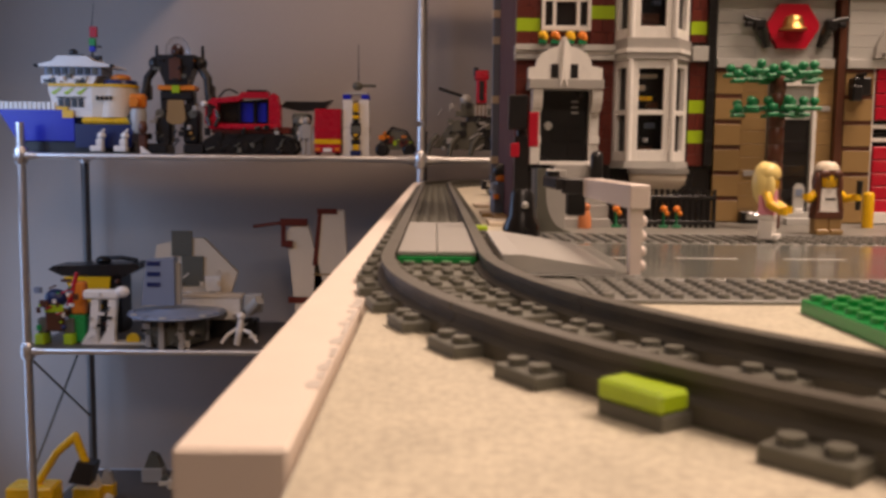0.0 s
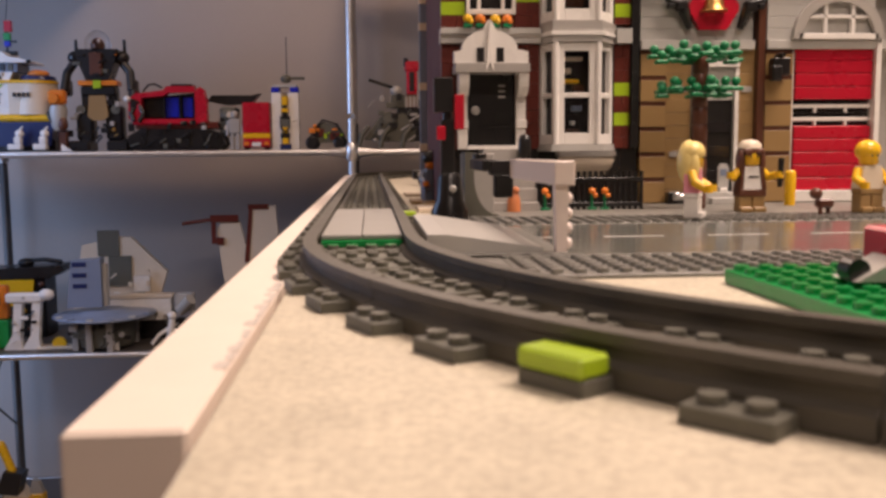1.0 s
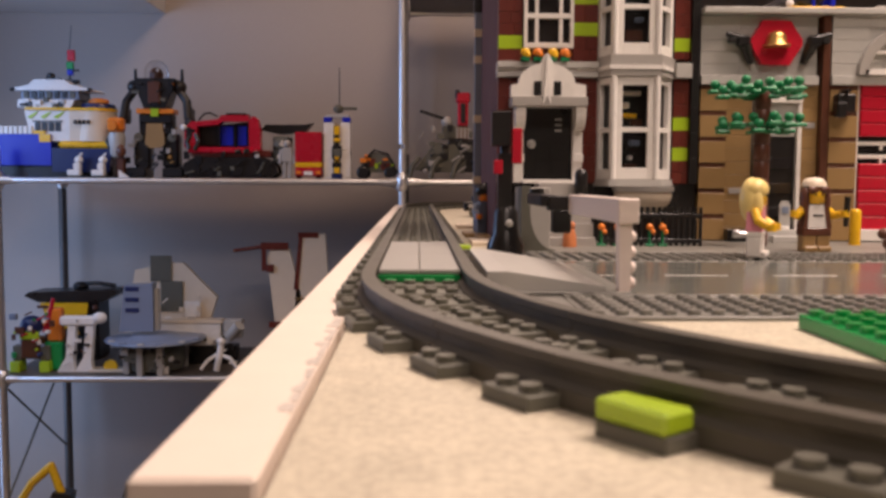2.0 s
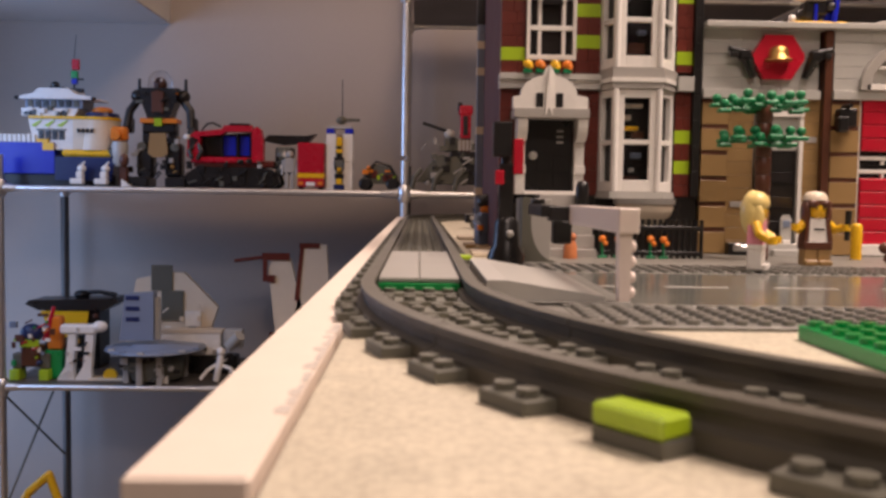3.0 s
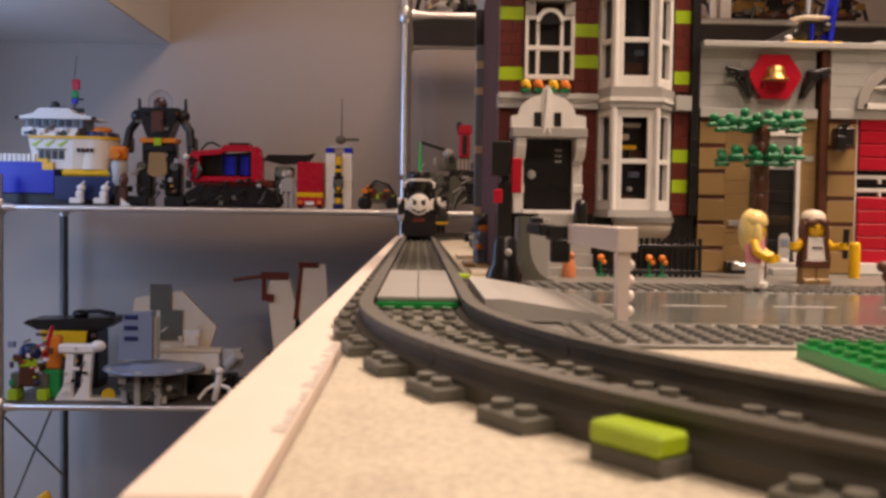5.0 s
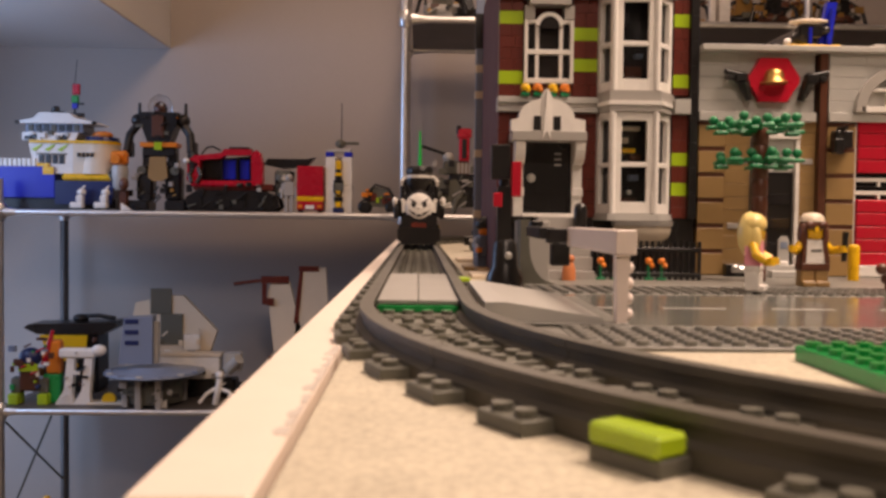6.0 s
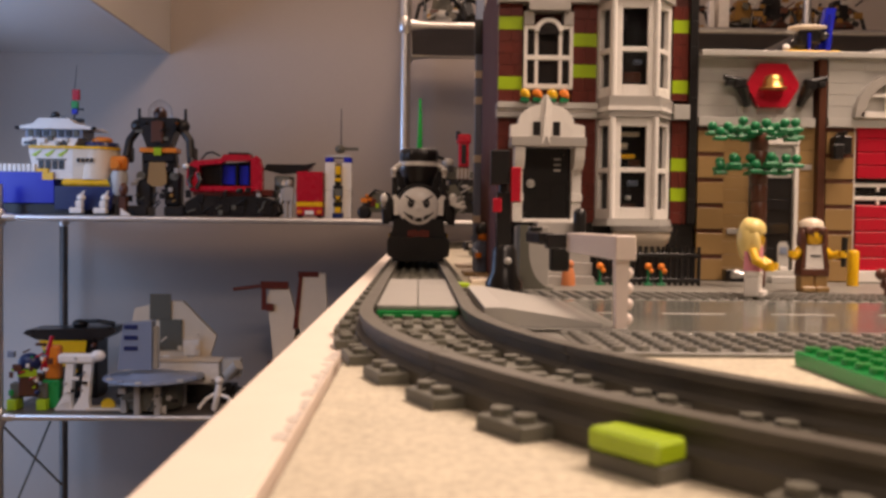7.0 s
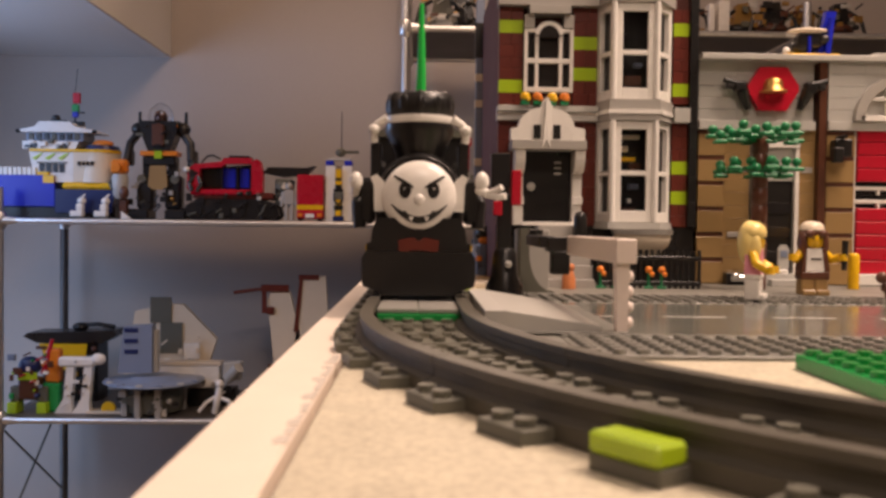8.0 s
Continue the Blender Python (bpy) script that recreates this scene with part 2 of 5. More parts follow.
structure("soffit", Shape().box(-1149.5, -605, 1540, 2219.5, 445, 1299.5, 2), CEILPAINT, "white boxed-in soffit below the ceiling", "soffit")

# ---- the layout table ----
table = thing("layout_table", "pale speckled layout table with a painted edge board", "table")
part("board", Shape().box(-23.2, 1300, -60, 1800, -18, 0, 0.6), BOARD, table, "pale speckled board")
part("edge_board", Shape().box(-45.2, -25.4, 137, 1800, -60, 0, 0.8), WOODPAINT, table, "painted wooden edge board")
part("edge_strip", Shape().box(-25.2, -23.4, -60, 1800, -40, -6, 0.3), WOODPAINT, table, "narrow painted strip")
part("apron", Shape().box(-15, 1290, -40, 1790, -75, -18.2, 1), RAWWOOD, table)
rnd = random.Random(21)
for i in range(17):
    y0 = 178 + 7.2 * i + rnd.uniform(-1.5, 1.5)
    w, n = rnd.uniform(1.5, 4.2), rnd.uniform(4.5, 7.5)
    part("paint_chip", Shape().prism([(-25.5, y0), (-25.5, y0 + n), (-25.5 - 0.7 * w, y0 + n * 1.05), (-25.5 - w, y0 + n * 0.55), (-25.5 - 0.8 * w, y0 + 0.4)], "z", 0.0, 0.15), CHIP, table, "worn greyish paint patch")
for x in (10, 1240):
    for y in (0, 1730):
        part("leg", Shape().box(x, x + 45, y, y + 45, -900, -75.2, 1), RAWWOOD, table)

# ---- track: a straight run beside the edge board and a curve towards the camera ----
CURVE_Y, RADIUS = 360.0, 320.0          # where the near curve begins, and its radius
FAR_Y = 1420.0                          # where the far curve begins


def sleeper_shape():
    s = Shape().box(-32, 32, -8, 8, 0, 3.2, 0.3)
    return s.studs((-28, 28), (-4, 4), 3.2).studs((-12, -4, 4, 12), (-4, 4), 3.2)


def rail_profile(side):
    """Cross-section of a rail: foot, web and head, (offset, height)."""
    c = side * 20.0
    return [(c - 4, 0.4), (c + 4, 0.4), (c + 4, 4.2), (c + 1.6, 5.2), (c + 1.6, 7.6), (c + 2.6, 8.2), (c + 2.6, 10.4),
            (c - 2.6, 10.4), (c - 2.6, 8.2), (c - 1.6, 7.6), (c - 1.6, 5.2), (c - 4, 4.2)]


def sweep(profile, frames_):
    """A profile carried along poses given as (x, y, cos, sin) of the cross direction."""
    s = Shape()
    n = len(profile)
    verts = []
    for x, y, cx, cy in frames_:
        verts += [(x + o * cx, y + o * cy, z) for o, z in profile]
    faces = []
    for j in range(len(frames_) - 1):
        faces += [[j * n + i, j * n + (i + 1) % n, (j + 1) * n + (i + 1) % n, (j + 1) * n + i] for i in range(n)]
    faces += [list(range(n)), [len(verts) - n + i for i in range(n)][::-1]]
    return s.put(verts, faces, False)


def near_curve(phi, r=0.0):
    a = radians(phi)
    return RADIUS - (RADIUS - r) * math.cos(a), CURVE_Y - (RADIUS - r) * math.sin(a)


def far_curve(phi, r=0.0):
    a = radians(phi)
    return RADIUS - (RADIUS - r) * math.cos(a), FAR_Y + (RADIUS - r) * math.sin(a)


def track_piece(poses, sleepers, label):
    t = thing("train_track", label, "toy track", "pieces of train track")
    for side in (-1, 1):
        part("rail", sweep(rail_profile(side), poses), RAILGREY, t)
    for at in sleepers:
        piece("sleeper", "sleeper", sleeper_shape, DKGREY, t, at)
    return t


for i in range(9):
    y1 = CURVE_Y + 128 * i if i < 8 else FAR_Y - 36
    y2 = min(y1 + 127.6, FAR_Y)
    if y2 > y1 + 20:
        steps = [mm(0, y1 + 16 + 32 * k, 0) for k in range(4) if y1 + 16 + 32 * k < y2]
        track_piece([(0, y1, 1, 0), (0, y2, 1, 0)], steps, "straight dark grey plastic train track along the table edge")
for where, count in ((near_curve, 5), (far_curve, 4)):
    for i in range(count):
        a0, a1 = 22.5 * i, 22.5 * (i + 1) - 0.12
        poses, steps = [], []
        for k in range(9):
            a = a0 + (a1 - a0) * k / 8
            x, y = where(a)
            x2, y2 = where(a, 1.0)
            poses.append((x, y, x2 - x, y2 - y))
        for k in range(4):
            a = a0 + 2.3 + 5.625 * k
            x, y = where(a)
            steps.append(mm(x, y, 0, a if where is near_curve else -a))
        track_piece(poses, steps, "curved dark grey plastic train track on the speckled board")
for i in range(5):
    x1 = RADIUS + 128 * i
    y = FAR_Y + RADIUS
    track_piece([(x1, y, 0, -1), (x1 + 127.6, y, 0, -1)], [mm(x1 + 16 + 32 * k, y, 0, 90) for k in range(4)],
                "straight dark grey plastic train track behind the town")

# lime tile on an outer sleeper end, and small lime and crossing plates
x, y = near_curve(36.05, -28.5)
solid("lime_tile", Shape().box(-4, 4, -8, 8, 0, 4.0, 0.7), LIME, "glossy lime green toy tile on a sleeper end", "toy tile", at=mm(x, y, 3.3, 36.05))
solid("lime_tile", Shape().box(-4, 4, -8, 8, 0, 3.2, 0.6), LIME, "small lime green toy tile beside the straight track", "toy tile", at=mm(28, 560, 3.3))
crossing = thing("level_crossing", "light grey level crossing plate on green base between rails", "toy crossing", at=mm(0, 379, 0))
part("base_plate", Shape().box(-17.2, 17.2, -1, 180, 3.4, 6.2, 0.3).studs((-12, -4, 4, 12), (-5,), 3.3), GREEN, crossing, "green plate")
for k in range(2):
    part("cover_tile", Shape().box(-17.2 + 17.3 * k, -0.1 + 17.3 * k, 0.5, 180, 6.3, 8.5, 0.4), STONEGREY, crossing, "light grey smooth tile")
ramp = thing("crossing_ramp", "light grey plastic ramp from the road up to the rails", "toy ramp")
part("slope", Shape().prism([(26, 3.2), (26, 10.8), (34, 10.8), (72, 5.0), (72, 3.2)], "y", 348, 466), LTGREY, ramp)
part("footing", Shape().box(34, 82, 346, 470, 2.05, 3.1).box(38, 54.6, 296, 345.8, 0.05, 1.6), GREY2, ramp)

# ---- road plates ----


def road_plate(x0):
    t = thing("road_plate", "grey studded toy road plate with glossy printed road", "toy road plate", "road plates")
    y0 = 293.0
    s = Shape().box(x0, x0 + 255.6, y0, y0 + 256, 0.05, 1.6, 0.3)
    xs = [x0 + 4 + 8 * i for i in range(32)]
    s.studs(xs, [y0 + 4 + 8 * j for j in range(6)], 1.6, seg=8)
    s.studs(xs, [y0 + 212 + 8 * j for j in range(6)], 1.6, seg=8)
    part("plate", s, GREY2, t, "grey studded plate")
    part("roadway", Shape().box(x0 + 0.4, x0 + 255.2, y0 + 49, y0 + 207, 1.6, 2.0, 0.1), ROAD, t, "glossy grey printed roadway")
    for k in range(5):
        part("lane_mark", Shape().box(x0 + 8 + 52 * k, x0 + 38 + 52 * k, y0 + 126, y0 + 129, 2.0, 2.12, 0.02), ROADLINE, t, "pale lane mark")
    for y in (52, 203):
        part("edge_line", Shape().box(x0 + 0.4, x0 + 255.2, y0 + y, y0 + y + 1.2, 2.0, 2.12, 0.02), ROADLINE, t, "pale edge line")
    return t


road_plate(55.0)
road_plate(311.0)
solid("green_plate", Shape().box(118, 246, 150, 278, 0.05, 4.6, 0.3).studs([122 + 8 * i for i in range(16)], [154 + 8 * j for j in range(16)], 4.6, seg=10),
      GREEN, "bright green studded toy plate on the speckled board", "toy plate")

PAVING = plastic("paving_grey", (0.20, 0.19, 0.165), 0.5, 0.1)

# ---- the townhouse ----
house = thing("townhouse", "dark red brick toy townhouse with white bay windows and lime quoins", "toy house")
part("wall", Shape().box(57, 128, 668, 830, 0, 236).box(128.2, 203, 668, 830, 0, 236), BRICKRED, house, "dark red wall")


def brick_shape(w, h):
    return lambda: Shape().box(0.05, w - 0.05, 0, 7.8, 0.05, h - 0.05, 0.22)


def column(parent, x0, x1, z0, z1, marks, plain, marked, y=660.0, size=9.6, widths=2):
    """A pile of bricks; marks are heights at which a brick of the second colour lies."""
    z, row = z0, 0
    while z < z1 - 0.5:
        mark = next((m for m in marks if abs(m - z) < 0.6), None)
        ahead = min([m for m in marks if m > z + 0.6], default=z1)
        if mark is not None:
            h, mat = size, marked
        else:
            gap = ahead - z
            h, mat = gap / max(1, round(gap / size)), plain
        cuts = [x0, x1] if mark is not None or widths == 1 else [x0, x0 + (x1 - x0) * (0.5 if row % 2 else 0.66), x1]
        for a, c in zip(cuts, cuts[1:]):
            w = c - a
            piece("brick", ("brick", round(w, 2), round(h, 2)), brick_shape(w, h), mat, parent, mm(a, y, z))
        z += h
        row += 1


column(house, 57, 74.4, 45, 121, [74, 98], DKRED, DKRED)
column(house, 57, 74.4, 132, 204, [141.5, 185], DKRED, LIME)
column(house, 111, 129, 45, 121, [], DKRED, DKRED)
column(house, 111, 129, 132, 204, [151, 173.5], DKRED, LIME)
column(house, 185, 196.6, 45, 121, [61.5, 83.5], DKRED, LIME)
column(house, 185, 196.6, 135, 204, [140.5, 184.5], DKRED, LIME)
column(house, 197, 203, 45, 230, [], BLACK, BLACK, 657, 19.2, 1)
column(house, 74.8, 110.6, 132, 142, [], DKRED, DKRED, 661)
part("belt_course", Shape().box(56, 129, 655, 668, 121.2, 124.5).box(56, 129, 653, 668, 127.6, 131.8), LTGREY, house, "light grey string course")
part("belt_course", Shape().box(56, 129, 657, 668, 124.6, 127.5), WHITE, house, "white string course")
part("belt_course", Shape().box(185.5, 197, 655, 668, 121.2, 131.8), LTGREY, house, "light grey string course")
part("cornice", Shape().box(56, 129, 654, 668, 204.2, 211).box(78, 108, 652, 668, 198, 204), GREY, house, "grey lintel course")
part("upper_storey", Shape().box(56.5, 129, 659, 668, 211.2, 236), DKRED, house)
part("basement_wall", Shape().box(57.5, 128, 662, 667.8, 0, 44.8).box(128.2, 203, 662, 667.8, 0, 44.8), BLACK, house, "black basement wall")


def window(parent, at, w, h, bars_z, bars_x, fr=3.0, sill=0.0, glass=None):
    """A white framed window, w wide and h high, with bars across and upright; panes lie behind."""
    s = Shape(at)
    s.box(0, fr, 0, 4, 0, h).box(w - fr, w, 0, 4, 0, h).box(fr + 0.02, w - fr - 0.02, 0, 4, 0, fr + sill).box(fr + 0.02, w - fr - 0.02, 0, 4, h - fr, h)
    for z in bars_z:
        s.box(fr + 0.02, w - fr - 0.02, 0.2, 3.8, z, z + 3.4)
    for x, z0, z1 in bars_x:
        s.box(x, x + 2.6, 0.4, 3.6, z0, z1)
    f = part("window_frame", s, WHITE, parent, "white window frame")
    part("pane", Shape(at).box(1, w - 1, 4.2, 4.8, 1, h - 1, 0.1), glass or GLASS, f, "dark window pane" if glass is None else "clear window pane")
    return f


# upper left window in three lights with an arched middle
window(house, mm(75, 657, 142), 36, 46, [21], [(8, 3, 43), (25.4, 3, 43)], 2.6, sill=1)
part("window_arch", Shape().prism([(82.8 + 10.2 - 10.2 * math.cos(math.pi * i / 12), 183.5 + 9.6 * math.sin(math.pi * i / 12)) for i in range(13)], "y", 655.4, 657.4), WHITE, house, "white arched window head")
part("arch_pane", Shape().prism([(85.4 + 7.6 - 7.6 * math.cos(math.pi * i / 12), 181 + 9 * math.sin(math.pi * i / 12)) for i in range(13)], "y", 654.9, 655.3), GLASS, house, "dark arched pane")
for x in (75, 103.6):
    part("lintel_block", Shape().box(x, x + 7.4, 656, 667, 188.2, 197.8), GREY, house, "grey lintel block")

# bay: three window panels on each floor, with belts between
for z0, h in ((48, 72.5), (135.5, 69)):
    for (xa, ya), (xb, yb) in (((129, 663), (137, 641)), ((137.4, 641), (168, 641)), ((168.4, 641), (184, 661))):
        w = math.hypot(xb - xa, yb - ya)
        at = Matrix.Translation((xa / 1000, ya / 1000, z0 / 1000)) @ pose(0, 0, 0, 0, 0, math.degrees(math.atan2(yb - ya, xb - xa)))
        mid = xa == 137.4
        window(house, at, w, h, [h * 0.46], [], 6.2 if mid else 5.2, sill=2, glass=CLEAR if mid else None)
    part("bay_corner_post", Shape().tube((137.2, 640.6, z0), (137.2, 640.6, z0 + h), 2.2, seg=10), WHITE, house)
    part("bay_corner_post", Shape().tube((168.2, 640.6, z0), (168.2, 640.6, z0 + h), 2.2, seg=10), WHITE, house)


def bay_outline(g):
    return [(128 - g, 667), (135.6 - g, 640 - g), (169.6 + g, 640 - g), (186 + g, 663)]


part("bay_sill", Shape().prism(bay_outline(1.5), "z", 43, 47.8), LTGREY, house, "light grey sill course")
part("bay_belt", Shape().prism(bay_outline(1.2), "z", 120.7, 125), GREY, house, "grey belt course")
part("bay_belt", Shape().prism(bay_outline(2.2), "z", 125.1, 128), WHITE, house, "white belt course")
part("bay_belt", Shape().prism(bay_outline(1.2), "z", 128.1, 135.3), GREY, house, "grey belt course")
part("bay_top", Shape().prism(bay_outline(1.5), "z", 204.7, 212), GREY, house, "grey top course")
part("bay_upper", Shape().prism(bay_outline(0), "z", 212.1, 236), WHITE, house, "white upper bay")
part("bay_base", Shape().lathe((160, 644, 23.5), [(7, 0), (14, 3), (19, 8), (20.5, 13), (20, 15.6)], "z", 30), CREAM, house, "rounded cream bay base")
part("bay_band", Shape().lathe((160, 644, 39.2), [(21.5, 0), (22, 3.5)], "z", 30), GREY, house, "grey band under the bay")
part("bay_core", Shape().prism([(134, 667), (139, 656), (166, 656), (179, 667)], "z", 48, 204), BLACK, house, "dark inner wall of the bay")
for x, z, w, h, c in ((150, 92, 12, 3, YELLOW), (146, 99, 9, 4, CREAM), (156, 86, 8, 5, BROWN), (152, 108, 14, 3, CREAM), (152, 62, 3, 3, WHITE), (150, 54, 14, 5, BROWN), (155, 72, 7, 4, BLUEGREY),
                      (151, 146, 16, 8, BROWN), (157, 160, 6, 3, BLUEGREY), (147, 184, 5, 10, BLACK)):
    part("room_fitting", Shape().box(x - w / 2, x + w / 2, 650, 655.8, z, z + h, 0.4), c, house)
part("bay_floor", Shape().box(139, 166, 647, 656, 120.7, 135, 0.3), BLACK, house)

# entrance: door, columns with brackets, pediment and flowers
door = part("door", Shape().box(75.6, 109.6, 656.5, 660, 45, 102.4, 0.4), BLACK, house, "black panelled front door")
part("door_knob", Shape().ball((81, 654.5, 73), (3.3, 2.4, 3.3)), LTGREY, door, "pale round door knob")
for z in (82, 86, 90):
    part("door_plate", Shape().box(98, 103, 655.9, 656.4, z, z + 1.6, 0.1), GREY, door)
for i in range(4):
    part("door_panel", Shape().box(84 + 12 * (i % 2), 94 + 12 * (i % 2), 656, 656.4, 50 + 12 * (i // 2), 60 + 12 * (i // 2), 0.15), BLACK, door)
for x, side in ((68, 1), (110.5, -1)):
    pilaster = part("pilaster", Shape().box(x, x + 7, 652, 660, 45, 82.7, 0.4).box(x - 0.5, x + 7.5, 650, 660, 60, 66, 0.4), WHITE, house, "white pilaster")
    arc = [(650 - 12 * math.sin(math.pi / 2 * i / 6), 82.7 + 13 * (1 - math.cos(math.pi / 2 * i / 6))) for i in range(7)]
    part("bracket", Shape().prism([(659, 82.7)] + arc + [(638, 98.7), (659, 98.7)], "x", x, x + 7), WHITE, pilaster, "curved white bracket")
part("lintel", Shape().box(65, 118, 636, 660, 98.8, 105.3, 0.3), GREY, house, "grey lintel over the door")
ped = [(66.5, 109.2), (66.5, 119), (71, 120)]
ped += [(91.5 - 19.5 * math.cos(math.pi / 2 * i / 8), 121 + 17 * math.sin(math.pi / 2 * i / 8)) for i in range(8)]
ped += [(91, 146), (93.5, 146)] + [(93.5 + 19.5 * math.sin(math.pi / 2 * i / 8), 121 + 17 * math.cos(math.pi / 2 * i / 8)) for i in range(1, 9)]
ped += [(118, 120), (121, 119), (121, 109.2)]
pediment = part("pediment", Shape().prism([(x * 0.967, 105.5 + (z - 109.2) * 0.8) for x, z in ped], "y", 638, 648), WHITE, house, "white arched pediment")
for x in (83, 97):
    part("slot", Shape().box(x - 2.8, x + 2.4, 637.2, 637.9, 106.2, 116, 0.2), BLACK, pediment, "dark slot")
part("ridge", Shape().prism([(86.4, 99.5), (89.3, 135.5), (92.2, 99.5), (89.3, 106)], "y", 635.5, 637.9), WHITE, pediment)
for x, c in ((77, YELLOW), (86, ORANGE), (97, YELLOW), (106, ORANGE)):
    fl = part("flower", Shape().ball((x * 0.98, 651, 138), (3.6, 3, 3)).ball((x * 0.98 + 2, 649.5, 136), (2, 2, 2), 10, 6), c, house, "toy flower over the entrance")
    part("stem", Shape().tube((x * 0.98, 652, 131.8), (x * 0.98, 652, 137), 1.3, seg=8).box(x * 0.98 - 3, x * 0.98 + 3, 649, 655, 131.9, 134.5), LEAF, fl)
stoop = thing("stoop", "grey toy stair with solid side walls before the door", "toy stair")
for i in range(5):
    part("step", Shape().box(84, 118, 600 + 8 * i, 660, 9 * i, 9 * i + 8.8), GREY, stoop)
curve = [(68 + 15 * (1 - math.cos(math.pi / 2 * i / 8)), 4 + 24 * (1 - math.sin(math.pi / 2 * i / 8))) for i in range(9)]
part("side_wall", Shape().prism([(62.5, 0), (62.5, 43), (68, 43)] + curve + [(84, 3.4), (84, 0)], "y", 552, 572), DKGREY, stoop, "curved dark grey side wall")
part("cheek_wall", Shape().box(70, 83.6, 574, 660, 3.3, 42, 0.5), GREY, stoop, "grey cheek wall")
solid("flower_pot", Shape().lathe((112.5, 627.2, 35.9), [(4.0, 0), (4.6, 2), (4.6, 15), (3.6, 18), (1.5, 19)], "z", 18), BLACK, "tall black toy pot on the stoop", "toy pot")
part("landing", Shape().box(74, 116, 644, 655.8, 44.9, 47.5), WHITE, stoop)

# black railings before the basement
fence = thing("railing", "black toy railing before the townhouse basement", "toy fence")
part("rail", Shape().box(122, 190, 604, 607, 22, 25).box(122, 190, 604, 607, 5, 8), BLACK, fence)
for i in range(18):
    piece("bar", "fence_bar", lambda: Shape().tube((0, 0, 0), (0, 0, 26), 1.3, seg=6), BLACK, fence, mm(122 + 4 * i, 605.5, 3.3))
for x, y in ((122, 601), (133, 602), (154.5, 601), (163, 600)):
    t = thing("toy_flower", "orange toy flower on a green stem by the railing", "toy flower", "flowers by the railing")
    part("petals", Shape().ball((x, y, 16), (2.6, 2.2, 2.4), 10, 6).ball((x + 2, y - 1, 13), (1.8, 1.8, 1.8), 8, 6), ORANGE, t)
    part("stem", Shape().tube((x, y, 0), (x, y, 14), 0.9, seg=6).box(x - 3, x + 3, y - 1, y + 1, 3, 5), LEAF, t)
solid("figurine", Shape().lathe((99, 591, 3.3), [(4.6, 0), (4.4, 7), (2.9, 12), (1.4, 15)]).ball((100, 590, 17.4), (2.7, 2.7, 2.7), 12, 8), RUST,
      "small dull orange plastic figurine on the pavement", "figurine")
column_ob = thing("lamp_column", "slim blue-grey toy column with tan rings", "toy column")
part("shaft", Shape().box(51, 58.5, 838, 846, 0, 260, 0.4), BLUEGREY, column_ob)
for z in (16, 44, 100, 154, 178):
    part("ring", Shape().box(50.4, 59.1, 837.4, 846.6, z, z + 7, 0.3), CREAM, column_ob, "tan ring")
part("cap", Shape().box(50.2, 59.3, 837.2, 846.8, 200, 232, 0.3), BLACK, column_ob, "black cap")
part("pavement_tiles", Shape().box(56, 203, 550, 661.5, 0, 3.2, 0.3), PAVING, thing("pavement", "grey tiled toy pavement before the townhouse", "toy pavement"))
pave2 = thing("pavement", "grey tiled toy pavement before the fire station", "toy pavement")
for i in range(8):
    for j in range(3):
        piece("paving_tile", "paving", lambda: Shape().box(0.1, 31.9, 0.1, 36.2, 0, 3.2, 0.3), PAVING, pave2, mm(204 + 32 * i, 550 + 36.4 * j, 0))

# ---- the fire station ----
station = thing("fire_station", "tan and grey toy fire station with red garage door", "toy fire station")
part("wall", Shape().box(204, 460, 669, 830, 0, 166.8), GREY, station)


def stone_band(x0, x1, y):
    """Tan brickwork with brown strips, course by course."""
    z, k = 4.0, 0
    while z < 112:
        h = 15.6
        piece("brick", ("stone", round(x1 - x0, 2)), brick_shape(x1 - x0, h), TAN, station, mm(x0, y, z))
        z += h
        if k < 6:
            piece("brick", ("strip", round(x1 - x0, 2)), brick_shape(x1 - x0, 3.2), BROWN, station, mm(x0, y + 0.6, z))
            z += 3.2
        k += 1


stone_band(204.5, 224, 659)
stone_band(298.2, 319, 655)
for a, c in ((224.5, 243.5), (279, 292.2)):
    z, k = 4.0, 0
    while z < 118:
        piece("brick", ("tan", round(c - a, 2)), brick_shape(c - a, 9.6), TAN, station, mm(a, 661, z))
        z += 9.6
        k += 1
    for z in (38, 86):
        part("inset_strip", Shape().box(a + 3, c - 2, 660.2, 660.9, z, z + 4, 0.2), GREY, station, "grey inset strip")
part("brown_pier", Shape().box(292.4, 298, 655.5, 669, 4, 166.8), BROWN, station, "dark brown pier")
part("string_course", Shape().box(204, 290, 656, 669, 117, 123.5).box(298.4, 460, 653, 669, 117, 123.5), LTGREY, station, "light grey string course")
for i in range(3):
    for j in range(5):
        piece("brick", ("grey", 28.6), brick_shape(28.6, 8.6), LTGREY, station, mm(204.4 + 28.6 * i, 661, 123.6 + 8.65 * j))
for i in range(6):
    for j in range(5):
        if not (1 <= i <= 3 and j < 4):
            piece("brick", ("grey", 27), brick_shape(27, 8.6), LTGREY, station, mm(298.4 + 27 * i, 655, 123.6 + 8.65 * j))
part("cornice", Shape().box(203.6, 460, 650, 672, 167, 171.3, 0.5), LTGREY, station, "pale cornice ledge")
part("roof", Shape().box(204, 460, 672.2, 830, 167, 169.5), GREY, station)
